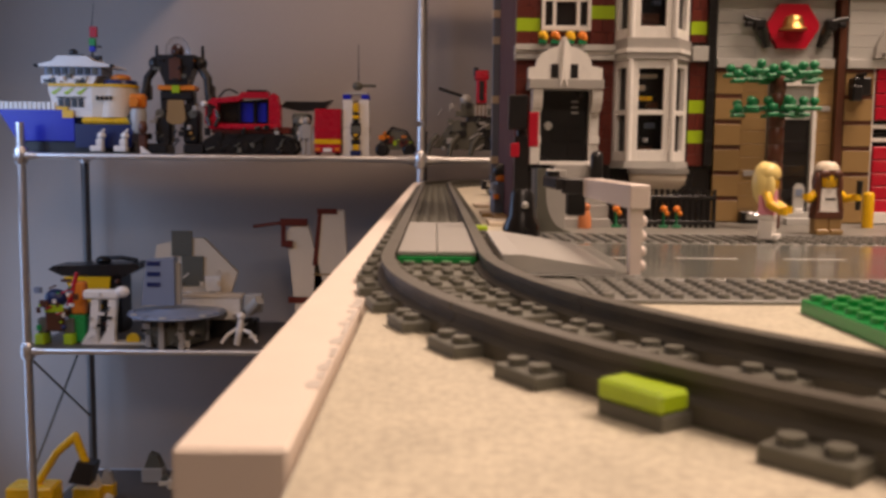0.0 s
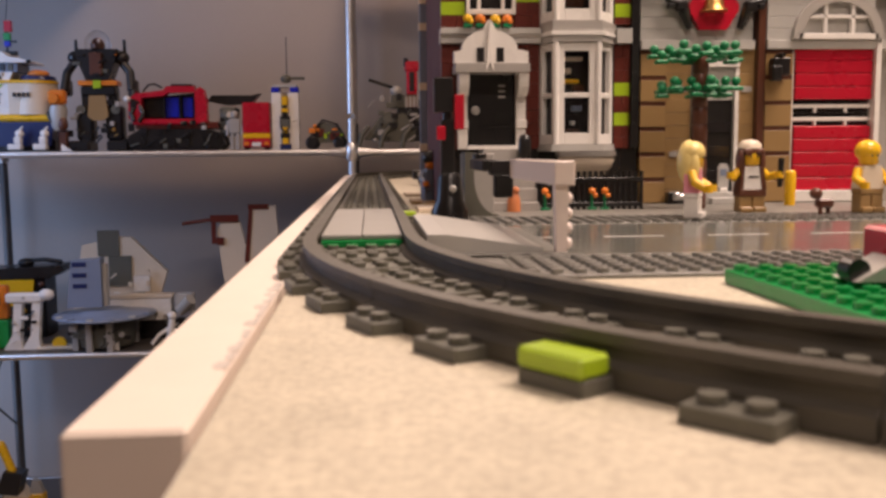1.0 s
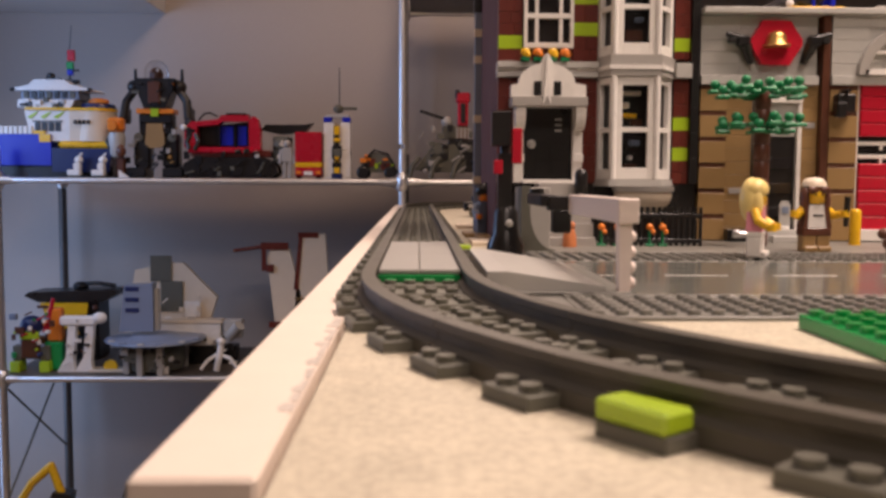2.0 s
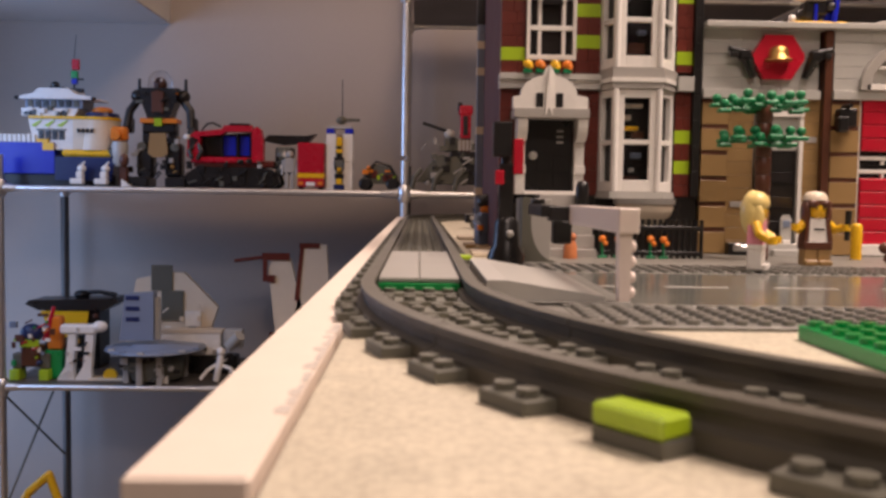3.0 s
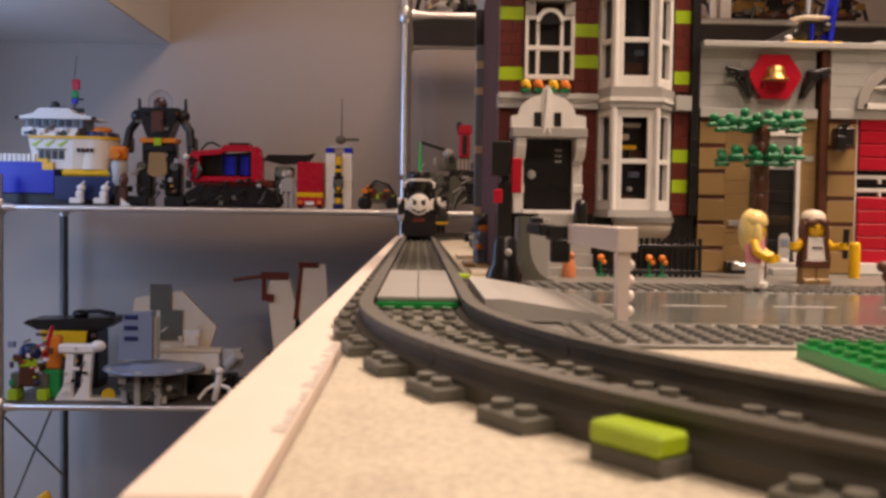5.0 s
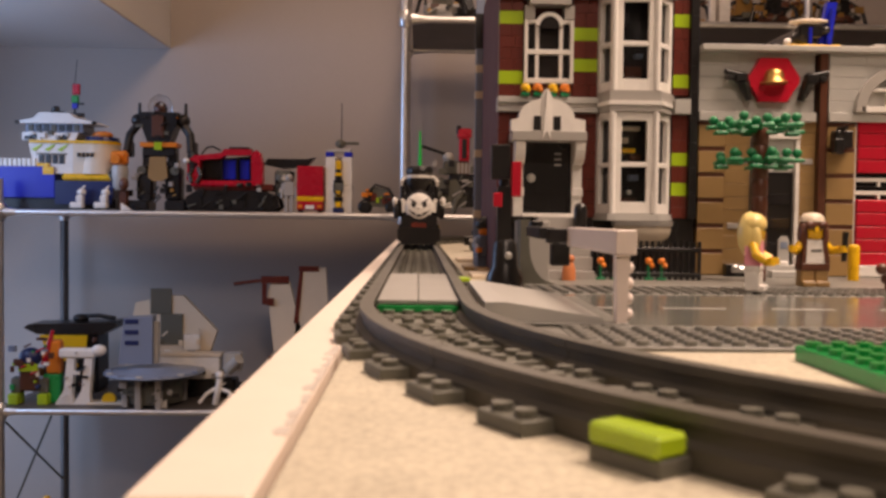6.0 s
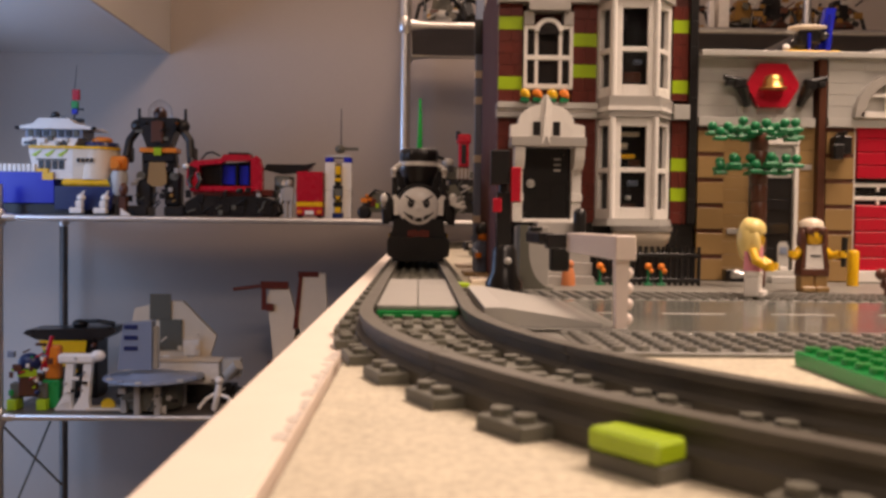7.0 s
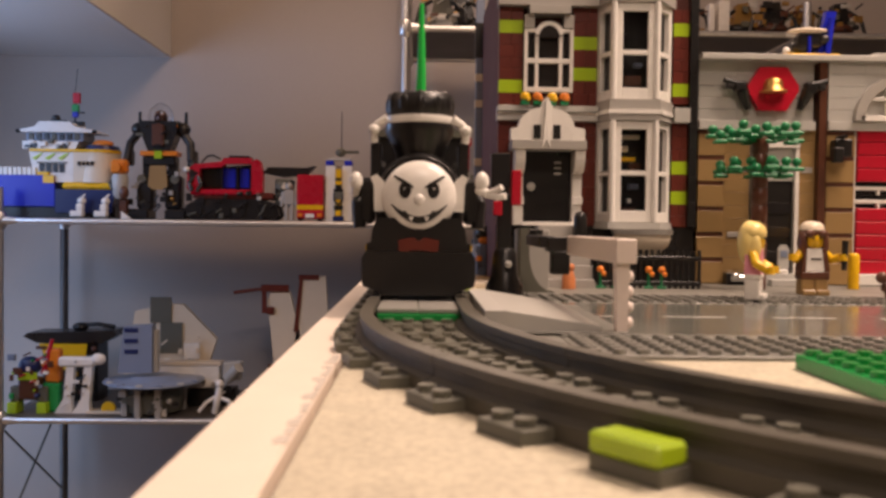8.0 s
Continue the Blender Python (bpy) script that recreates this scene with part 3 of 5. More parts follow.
# entrance
entry = part("door_frame", Shape().box(247, 251, 657, 668, 4, 104).box(276, 279, 657, 668, 4, 104).box(247, 279, 656, 668, 104.2, 108), WHITE, station, "white door frame")
part("fanlight", Shape().box(251.2, 275.8, 660, 667, 80, 104), LTGREY, entry, "pale panel above the door")
part("door", Shape().box(256, 275.8, 661, 667, 4, 79.8), BLACK, entry, "black station door")
for z in (20, 38, 56):
    part("door_bar", Shape().box(257, 274, 660, 660.8, z, z + 8), GLASS, entry, "dark door glazing")
part("door_step", Shape().box(250, 290, 645, 656, 3.3, 12).box(253, 287, 638, 645, 3.3, 8), LTGREY, station, "grey door step")
part("planter", Shape().box(224, 246, 650, 658, 3.3, 12), BLACK, station, "black planter")
part("grille", Shape().box(227, 243, 647.5, 649.8, 6, 10.5, 1).ball((230, 648, 10), (3, 2, 2), 12, 8).ball((240, 648, 10), (3, 2, 2), 12, 8), CHROME, station, "shiny metal grille")
sign = thing("toy_sign", "pale lavender toy sign standing on the station step", "toy sign")
part("board", Shape().prism([(261, 15), (261, 30), (263, 33), (267, 33), (269, 30), (269, 15)], "y", 648, 649.6), LTGREY, sign)
part("foot", Shape().box(262, 268, 646, 651.6, 12.1, 14.8, 0.4), WHITE, sign)
part("face_bar", Shape().box(262.4, 267.6, 647.5, 647.9, 24, 29, 0.1), BLUEGREY, sign, "blue-grey panel")
# emblem: red octagon with a golden bell between two black torches
octagon = [(239, 149), (247.6, 162.6), (267.6, 162.6), (276.6, 149), (276.6, 145), (267.6, 131), (247.6, 131), (239, 145)]
emblem = part("emblem", Shape().prism(octagon, "y", 655, 660.8), RED, station, "red octagonal emblem")
part("bell", Shape().lathe((256.4, 652, 143.4), [(9.8, 0), (9.6, 1.4), (7.0, 2.4), (6.8, 6.4), (5.4, 9.6), (1.4, 11)], "z", 24), GOLD, emblem, "golden bell")
for s in (-1, 1):
    x = 259 + s * 21
    part("torch", Shape().tube((x - s * 2, 657, 132), (x + s * 3, 655, 145), 2.4, 4.6, 10).box(x + s * 5 - 5, x + s * 5 + 5, 652, 658, 144, 152, 1.6).tube((x + s * 4, 655, 149), (x + s * 17, 654, 152.5), 3.0, 2.0, 10).box(x + s * 13 - 3, x + s * 13 + 3, 652, 657, 146, 150, 1),
         BLACK, station, "black torch")
# garage door with slats
garage = part("garage_frame", Shape().box(319.8, 321.4, 658, 668, 4, 122).box(382, 386, 652, 668, 4, 122).box(321.6, 381.8, 652, 668, 4, 12), WHITE, station, "white garage frame")
for k, z in enumerate([12.2 + 9.7 * i for i in range(11)]):
    if k in (5, 6):
        part("glazing", Shape().box(321.6, 381.8, 661, 662, z, z + 9.4, 0.2), GLASS, garage, "dark glazed strip")
        part("glazing_bar", Shape().box(321.6, 381.8, 658, 660.8, z + 3.4, z + 6.2).box(338, 340, 658, 660.8, z, z + 3.3).box(362, 364, 658, 660.8, z, z + 3.3), WHITE, garage)
    else:
        part("slat", Shape().box(321.6, 381.8, 656, 662, z, z + 9.4, 0.7), RED, garage, "red slat")
arch_line = [(351.5 + 35 * math.cos(math.pi * i / 14), 124 + 34 * math.sin(math.pi * i / 14)) for i in range(15)]
arch_line += [(351.5 + 28 * math.cos(math.pi * i / 14), 124 + 27 * math.sin(math.pi * i / 14)) for i in range(14, -1, -1)]
arch = Shape()
arch.put([(x, 650, z) for x, z in arch_line] + [(x, 655, z) for x, z in arch_line],
         [[i, i + 1, 28 - i, 29 - i] for i in range(14)] + [[30 + i, 59 - i, 58 - i, 31 + i] for i in range(14)]
         + [[i, (i + 1) % 30, 30 + (i + 1) % 30, 30 + i] for i in range(30)], False)
part("window_arch", arch, GREY, station, "grey arched window head")
win = part("arched_window", Shape().box(321, 382, 650, 655, 123.8, 128).box(340, 342.6, 651, 655, 128, 150).box(361, 363.6, 651, 655, 128, 150).box(324, 379, 651, 655, 139, 141.4), WHITE, station, "white arched window bars")
part("pane", Shape().box(321, 382, 656, 657, 124, 159), LTGREY, win, "pale window pane")
part("wall_lamp", Shape().box(300, 313, 645, 654.8, 97, 110, 1).box(298.5, 306, 643, 650, 93, 104, 1).tube((306, 655, 111.6), (306, 642, 111.6), 1.6, seg=8), BLACK, station, "black wall lantern")
solid("bollard", Shape().lathe((302, 618, 3.3), [(3.8, 0), (3.8, 22.5), (3.4, 24.2), (1.8, 25)], "z", 18).tube((302, 618, 12), (302, 618, 12.6), 4.0, seg=18), YELLOW, "yellow round toy bollard at the kerb", "toy bollard")
solid("bollard", Shape().lathe((390, 545, 1.7), [(5, 0), (5, 26), (4.4, 28.6), (2, 29.4)], "z", 18), YELLOW, "yellow round toy bollard at the kerb", "toy bollard")

# toy tree with two flat layers of leaf plates
tree = thing("toy_tree", "toy tree with brown trunk and green leaf plates", "toy tree")
trunk = Shape()
for k in range(9):
    trunk.lathe((228, 600, 3.3 + 11.4 * k), [(4.8, 0), (5.3, 1.2), (5.3, 9.8), (4.5, 11.3)], "z", 16)
part("trunk", trunk, BROWN, tree, "stacked reddish brown trunk")
rnd = random.Random(5)
for z, r in ((81, 30), (104, 32)):
    s = Shape()
    for i in range(20):
        a, q = 2.4 * i + z, r * math.sqrt((i + rnd.random()) / 20)
        x, y = 226 + q * math.cos(a), 600 + 0.6 * q * math.sin(a)
        dz = rnd.uniform(-2.5, 3.5)
        s.box(x - 4.4, x + 4.4, y - 3.4, y + 3.4, z - 1 + dz, z + 1.6 + dz, 0.8)
        s.tube((x, y, z + 1 + dz), (x, y, z + 4 + dz), 1.5, seg=8)
        s.ball((x, y, z + 5.2 + dz), (3.4, 3.2, 3.0), 10, 6)
    part("leaf_layer", s, LEAF, tree, "green leaf plates with gaps")

# ---- dolls of the town ----


def doll(name, label, at, hair, face, top, legs, arm, long_hair=True, cap=False, vest=False, spread=False):
    s = Shape(Matrix.Scale(1.14, 4))
    mats = [hair, face, top, legs, arm, BLACK, CREAM, BROWN]
    s.mat = 3
    s.box(-7.6, -0.2, -3.6, 3.6, 0, 10, 0.6).box(0.2, 7.6, -3.6, 3.6, 0, 10, 0.6).box(-7.6, -0.2, -6, -3.5, 0, 3, 0.5).box(0.2, 7.6, -6, -3.5, 0, 3, 0.5).box(-7.8, 7.8, -3.8, 3.8, 10, 13, 0.5)
    s.mat = 2
    s.prism([(-7.8, 13), (7.8, 13), (5.6, 25.5), (-5.6, 25.5)], "y", -3.8, 3.8)
    s.mat = 4
    for k in (-1, 1):
        elbow, wrist, palm = ((k * 10.2, -1, 19.4), (k * 13, -5, 20.6), (k * 14, -6.4, 20.8)) if spread else ((k * 9.2, -2, 18.5), (k * 8.6, -7, 15.5), (k * 8.6, -8.6, 15))
        s.pipe([(k * 6.4, 0, 23.5), elbow, wrist], 2.3, 10)
        s.mat = 1
        s.lathe(palm, [(2.4, -1.8), (2.4, 1.8)], "z", 12)
        s.mat = 4
    s.mat = 1
    s.lathe((0, 0, 25.6), [(3, 0), (5, 1), (5.1, 7.4), (4.2, 8.8), (2.4, 9.2), (2.4, 10.8)], "z", 20)
    s.mat = 5
    for k in (-1, 1):
        s.ball((k * 1.8, -5, 31), (0.6, 0.4, 0.6), 8, 6)
    s.mat = 0
    s.ball((0, 0.9, 33.6), (6.9, 6.7, 6.0) if not cap else (6.4, 6.2, 5.2), 18, 12)
    if long_hair:
        s.ball((0, 2.6, 28.5), (7.3, 6.0, 11.5), 20, 14).ball((-5.4, -0.6, 26), (1.8, 3.4, 7.5), 12, 10).ball((5.4, -0.6, 26), (1.8, 3.4, 7.5), 12, 10)
    if vest:
        s.mat = 7
        s.prism([(-8, 13), (-5.4, 13), (-5.0, 25.4), (-5.8, 25.4)], "y", -4.2, 4.2).prism([(5.2, 13), (8, 13), (5.8, 25.4), (3.4, 25.4)], "y", -4.2, 4.2)
        s.box(-8.2, 8.2, -4.2, 4.2, 8.5, 13.2, 0.7)
    if cap:
        s.mat = 6
        s.mat = 0
        for k in (-1, 1):
            s.ball((k * 5.8, -0.4, 27), (2.4, 3.6, 8.0), 12, 10).ball((k * 3.6, -4.6, 33.4), (3.0, 1.4, 2.2), 10, 6)
        s.ball((0, 3.4, 28), (6.4, 3.6, 9.5), 14, 10)
        s.mat = 5
        s.box(-2.6, 3.2, -4.15, -3.9, 19.2, 20.2, 0.05).tube((14.2, -7, 14), (14.6, -7.4, 30), 1.4, 1.8, 8)
        s.mat = 6
        s.lathe((0, 1.4, 35.4), [(6.6, 0), (6.3, 2.4), (4.2, 4.4), (1, 5)], "z", 20)
    return solid(name, s, mats, label, "toy figure", "toy figures", at)


doll("toy_figure", "toy figure with long blonde hair and pink top", mm(194, 516, 3.4, 62), BLONDE, YELLOW, PINK, WHITE, YELLOW)
doll("toy_figure", "toy figure with brown hair, pale cap and tan skirt", mm(246, 557, 3.4, 2), BROWN, YELLOW, WHITE, TAN, YELLOW, cap=True, vest=True, spread=True)
doll("toy_figure", "toy figure with tan clothes beside the garage", mm(315, 540, 3.4, 10), YELLOW, YELLOW, CREAM, TAN, YELLOW, False)
doll("toy_figure", "blue-grey toy figure standing behind the signal", mm(56, 850 - 90, 0, 20), BLACK, ORANGE, BLUEGREY, BLUEGREY, BLUEGREY, False)
solid("toy_dog", Shape().box(277, 288, 528, 534, 7, 13, 1.5).ball((276, 529, 16), (4, 3.4, 3.6), 12, 8).tube((279, 529, 3.3), (279, 529, 8), 1.4, seg=8).tube((286, 533, 3.3), (286, 533, 8), 1.4, seg=8), BROWN, "small brown toy dog on the pavement", "toy dog")

# ---- crossing gate and signal ----
gate = thing("crossing_gate", "white toy crossing gate on a stud-sided post", "toy gate")
part("beam", Shape().box(76, 84, 345, 460, 29.6, 39.2, 0.4), PALEPINK, gate, "white beam")
post_shape = Shape().prism([(77.2, 1.7), (81.4, 1.7), (82, 29.5), (76.6, 29.5)], "y", 347.2, 352.8)
for z in (6.5, 12.5, 18.5, 24.5):
    post_shape.ball((82, 350, z), (2.3, 2.5, 2.5), 12, 8)
part("post", post_shape, PALEPINK, gate, "white post with studs on its side")
part("counter_arm", Shape().box(66, 83, 460.3, 470, 31, 38.5, 0.5).box(62, 70, 462, 520, 33, 39, 0.5), BLACK, gate, "black arm end")
part("hinge_block", Shape().box(72, 82, 486, 496, 18, 30.8, 0.8).tube((66, 507, 39.2), (66, 507, 42), 4, seg=14).box(70, 74, 470.2, 486, 30, 36, 0.5), BLACK, gate, "black hinge block")
signal = thing("crossing_signal", "black toy level crossing signal with red lamp plates", "toy signal", at=mm(2.5, 0, 0))
part("mast", Shape().box(43, 51, 522, 530, 0, 62, 0.4).tube((47, 526, 62), (47, 526, 84), 3, seg=12), BLACK, signal)
part("base", Shape().lathe((48, 526, 0), [(11, 0), (11, 9), (8, 15), (7, 28), (5.4, 31)], "z", 8), BLACK, signal)
part("lamp_plate", Shape().box(50.5, 56, 517, 521, 56, 76, 0.4), RED, signal, "red lamp plate")
part("lamp_plate", Shape().box(40, 45, 516, 520, 50, 58, 0.4), RED, signal, "red lamp plate")
part("lamp_hood", Shape().box(39, 50, 520, 530, 66, 86, 0.6), BLACK, signal)
part("lamp", Shape().ball((49, 515.4, 22), (2.2, 1.5, 2.2), 12, 8), LTGREY, signal)

# red sloped piece on the green plate
buggy = thing("toy_glider", "small red and grey toy vehicle on the green plate", "toy vehicle", at=mm(9, 2, 0))
part("wing", Shape().prism([(126, 7), (134, 7), (152, 17), (148, 19)], "y", 226, 240), GREY, buggy, "grey sloping wing")
part("body", Shape().box(138, 166, 228, 246, 11, 21, 1), RED, buggy, "red body")
part("wheel", Shape().lathe((128, 232, 9.6), [(3.4, -3), (3.4, 3)], "y", 14), BLACK, buggy)
part("wheel", Shape().lathe((158, 232, 9.6), [(3.4, -3), (3.4, 3)], "y", 14), BLACK, buggy)

# flat tiles and clutter beside the far straight
for i, (x, y) in enumerate(((38, 640), (38, 742), (38, 880), (46, 700))):
    solid("floor_tile", Shape().box(x, x + 30, y, y + 46, 0, 3.2, 0.4), CREAM if i % 2 == 0 else TAN, "flat cream and tan toy tile beside the track", "toy tile", "tiles beside the track")
for x, y, c in ((64, 980, YELLOW), (70, 1080, BLACK), (60, 1180, GREY)):
    t = thing("toy_wagon", "low parked toy wagon beside the far track", "toy vehicle", "parked toy wagons")
    part("body", Shape().box(x, x + 70, y, y + 30, 8, 20, 1).box(x + 10, x + 50, y + 2, y + 28, 20, 28, 1), BLACK, t)
    part("stripe", Shape().box(x + 6, x + 40, y - 1.4, y - 0.2, 12, 17, 0.3), c, t)
    for k in (12, 56):
        part("wheel", Shape().lathe((x + k, y + 2, 6), [(6, -3), (6, 3)], "y", 16), DKGREY, t)

# ---- shelving ----


def shelving(x0, x1, levels, label, posts):
    t = thing("shelving_unit", label, "shelving", "metal shelving units")
    y0, y1 = 1820, 2150
    for z in levels:
        sh = part("shelf", Shape().box(x0 + 12, x1 - 12, y0 + 6, y1 - 6, z - 5, z - 1, 0.5), SHELFBOARD, t, "grey shelf board")
        for y in (y0, y1):
            bar = Shape().tube((x0 + 48, y, z - 6), (x1 - 48, y, z - 6), 6.4, seg=16)
            for xa, xb in ((x0 + 48, x0 + 12), (x1 - 48, x1 - 12)):
                bar.tube((xa, y, z - 6), (xb, y, z - 6), 6.4, 11, 16)
            part("edge_tube", bar, CHROME, sh, "bright chrome edge tube")
        for x in (x0 + 2, x1 - 2):
            part("side_tube", Shape().tube((x, y0, z - 6), (x, y1, z - 6), 6, seg=12), CHROME, sh)
        for x in posts:
            for y in (y0, y1):
                part("collar", Shape().lathe((x, y, z - 24), [(9.5, 0), (13.5, 6), (13.5, 30), (9.5, 36)], "z", 18), CHROME, sh, "chrome collar")
    for x in posts:
        for y in (y0, y1):
            part("post", Shape().tube((x, y, -900), (x, y, levels[-1] + 60), 8.2 if y == y0 else 9.4, seg=18), CHROME if y == y0 else STEEL, t, "round metal post")
    return t


west = shelving(-848, -31, [-720, -349, 51], "chrome metal shelving unit full of toys", [-835, -31])
part("brace", Shape().tube((-838, 1822, -364), (-838, 2148, -588), 2.4, seg=8), DKGREY, west, "thin dark cross brace")
part("brace", Shape().tube((-833, 2148, -356), (-833, 1822, -605), 2.4, seg=8), DKGREY, west, "thin dark cross brace")
shelving(-31, 782, [-720, -349, 51, 446], "chrome metal shelving unit behind the toy town", [782])
shelving(782, 1590, [-720, -349, 51, 446], "further chrome metal shelving unit behind the fire station", [1590])
for y in (1820, 2150):
    part("post_extension", Shape().tube((-31, y, 121), (-31, y, 436), 8.2, seg=18).tube((-31, y, 436), (-31, y, 700), 11, seg=18), CHROME, west)
    part("collar", Shape().lathe((-31, y, 422), [(9.5, 0), (13.5, 6), (13.5, 30), (9.5, 36)], "z", 18), CHROME, west, "chrome collar")

SHELF, LOW, BOTTOM = 50.5, -349.5, -720.5


def bits(parent, count, x0, x1, z0, z1, y, mats, seed, size=7.0):
    """Small plates, tubes and knobs fixed to the front of a model."""
    rnd_ = random.Random(seed)
    for _ in range(count):
        x, z, w, h = rnd_.uniform(x0, x1), rnd_.uniform(z0, z1), size * rnd_.uniform(0.4, 1.3), size * rnd_.uniform(0.3, 0.9)
        d = rnd_.uniform(1.5, 6)
        s = Shape()
        style = rnd_.random()
        if style < 0.6:
            s.box(x - w, x + w, y - d, y + 2, z - h, z + h, 0.6)
        elif style < 0.8:
            s.lathe((x, y, z), [(w * 0.6, -2), (w * 0.6, d), (w * 0.3, d + 1)], "y", 12)
        else:
            s.tube((x - w, y - d, z - h), (x + w, y - d, z + h), 1.8, seg=8)
        part("detail_piece", s, rnd_.choice(mats), parent)


def at_shelf(x, y, z):
    return mm(x, y, z)


# toy ship
ship = thing("toy_ship", "blue and white toy ship with a tan deckhouse", "toy ship", at=at_shelf(-749, 1905, SHELF))
part("hull", Shape().prism([(-112, 25), (-150, 88), (5, 88), (5, 25)], "y", -42, 42), BLUE, ship, "blue bow hull")
part("keel", Shape().box(-108, 125, -34, 34, 0, 24.8, 2), BLACK, ship)
part("stern_hull", Shape().prism([(6, 12), (6, 60), (126, 60), (120, 12)], "y", -41, 40), NAVY, ship, "navy stern hull")
for i in range(12):
    piece("bulwark_block", "bulwark", lambda: Shape().box(-3.8, 3.8, -4, 4, 0, 16, 0.8), WHITE, ship, mm(-142 + 9.6 * i, -38, 88.1))
part("bulwark_step", Shape().box(-30, -6, -43, -34, 88.1, 95, 0.6).box(-18, 5, -43.4, -42.2, 72, 87.8, 0.4), YELLOW, ship, "yellow stepped bulwark end")
part("deck_stripe", Shape().box(20, 128, -44, 44, 60.2, 74, 6), YELLOW, ship, "yellow stripe")
deckhouse = part("deckhouse", Shape().lathe((83, 0, 74.2), [(46, 0), (45, 20), (43, 40), (41, 61.8)], "z", 36).box(42, 84, -41, 41, 74.2, 136, 1), CREAM, ship, "cream deckhouse")
part("deckhouse_front", Shape().prism([(-38, 88.2), (-48, 136), (41.8, 136), (41.8, 88.2)], "y", -38, 38).box(-4, 41.8, -38, 38, 74.2, 88, 0.5), WHITE, ship, "white slanted deckhouse front")
part("stripe", Shape().box(-46, 84, -42, 42, 136.2, 142, 0.6).lathe((83, 0, 136.2), [(42.6, 0), (42, 5.8)], "z", 32), YELLOW, ship, "yellow stripe")
part("dark_band", Shape().lathe((88, 0, 142.2), [(36, 0), (33, 9)], "z", 28), NAVY, ship)
for i in range(4):
    part("porthole", Shape().box(53 + 9 * i, 58 + 9 * i, -47.4, -40, 109, 117, 0.3), BLACK, deckhouse)
for i in range(4):
    part("front_window", Shape().box(-27 + 13.6 * i, -16 + 13.6 * i, -39.6, -38.2, 94, 112, 0.4), BLACK, deckhouse, "dark front window")
part("window_hood", Shape().box(-31, 29, -41, -38.2, 113, 115.6, 0.4), DKGREY, deckhouse)
for i in range(3):
    part("lime_flash", Shape().prism([(-42 + 26 * i, 123), (-34 + 26 * i, 119), (-22 + 26 * i, 130), (-20 + 26 * i, 135)], "y", -39.4, -38.2), LIME, deckhouse, "lime chevron")
bridge = part("bridge", Shape().prism([(-62, 142.2), (-62, 158), (52, 158), (44, 142.2)], "y", -36, 36), WHITE, ship, "white bridge")
part("bridge_glass", Shape().box(-56, 60, -33, 33, 158.2, 176, 1), BLUEGREY, bridge, "grey glazed bridge band")
for i in range(7):
    part("bridge_window", Shape().box(-50 + 15.4 * i, -40 + 15.4 * i, -35.4, -33.2, 161, 174, 0.5), BLACK if i % 3 else DKGREY, bridge, "dark bridge window")
for x in (-38, 24):
    part("bridge_bracket", Shape().box(x - 6, x + 6, -38, -36.2, 143, 154, 0.6), BLACK, bridge)
part("bridge_roof", Shape().prism([(-72, 176.2), (-70, 180), (-38, 187), (-26, 198), (34, 198), (46, 188), (86, 180), (90, 176.2)], "y", -40, 40), WHITE, bridge, "white sloped roof")
for x in (-70, 84):
    part("eave_knob", Shape().ball((x, -38, 178), (6, 5, 4), 10, 6), BLACK, bridge)
part("radar", Shape().box(-18, 14, -6, 6, 198.2, 205, 1).ball((-8, 0, 209), (9, 6, 7), 12, 8).box(12, 50, -5, 5, 193, 202, 1), BLACK, bridge)
mast = part("mast", Shape().tube((31, 0, 198), (31, 0, 262), 2.2, seg=8).tube((31, 0, 262), (36, 0, 312), 0.9, 0.6, 6).box(31, 50, -2, 2, 219, 223, 0.5), BLACK, ship)
part("mast_flag", Shape().box(27, 42, -4, 4, 240, 262, 1), RED, mast, "red mast top")
part("mast_lamp", Shape().box(26, 38, -4, 4, 211, 222, 1), BLUE, mast)
part("mast_lamp", Shape().box(25, 39, -4, 4, 223, 238, 1), GREEN, mast)
part("lifeboat", Shape().ball((92, -10, 156), (22, 12, 8)), ORANGE, ship, "orange lifeboat")

# toy robot
robot = thing("toy_robot", "tall black toy robot with clear dome and orange trim", "toy robot", at=at_shelf(-539, 1900, SHELF))
for s in (-1, 1):
    leg = part("leg", Shape().box(s * 29 - 17, s * 29 + 17, -16, 16, 22, 92, 5).box(s * 26 - 9, s * 26 + 9, -10, 12, 84, 122, 2), BLACK, robot)
    part("foot", Shape().box(s * 38 - 22, s * 38 + 22, -34, 26, 0, 22, 4), BLACK, leg)
    part("knee", Shape().lathe((s * 34, -17, 84), [(9, -2), (9, 4)], "y", 14), DKGREY, leg)
    arm = part("upper_arm", Shape().pipe([(s * 42, 0, 186), (s * 62, -4, 158), (s * 66, -14, 122)], 8.5, 10).ball((s * 46, 0, 188), (15, 14, 14)), BLACK, robot)
    part("claw", Shape().tube((s * 72, -16, 118), (s * 68, -26, 96), 12, 9, 10).box(s * 72 - 5, s * 72 + 5, -36, -24, 80, 104, 1), BLACK, arm)
    part("exhaust", Shape().tube((s * 48, 14, 196), (s * 48, 14, 226), 4, 3, 8), BLACK, robot)
part("pelvis", Shape().box(-34, 34, -16, 18, 112, 132, 3), BLACK, robot)
part("belt", Shape().box(-38, 38, -19, 20, 132.2, 142, 1), ORANGE, robot, "orange belt")
part("belt_plate", Shape().box(-8, 8, -22, -19.2, 126, 142, 0.6), LIME, robot, "lime belt plate")
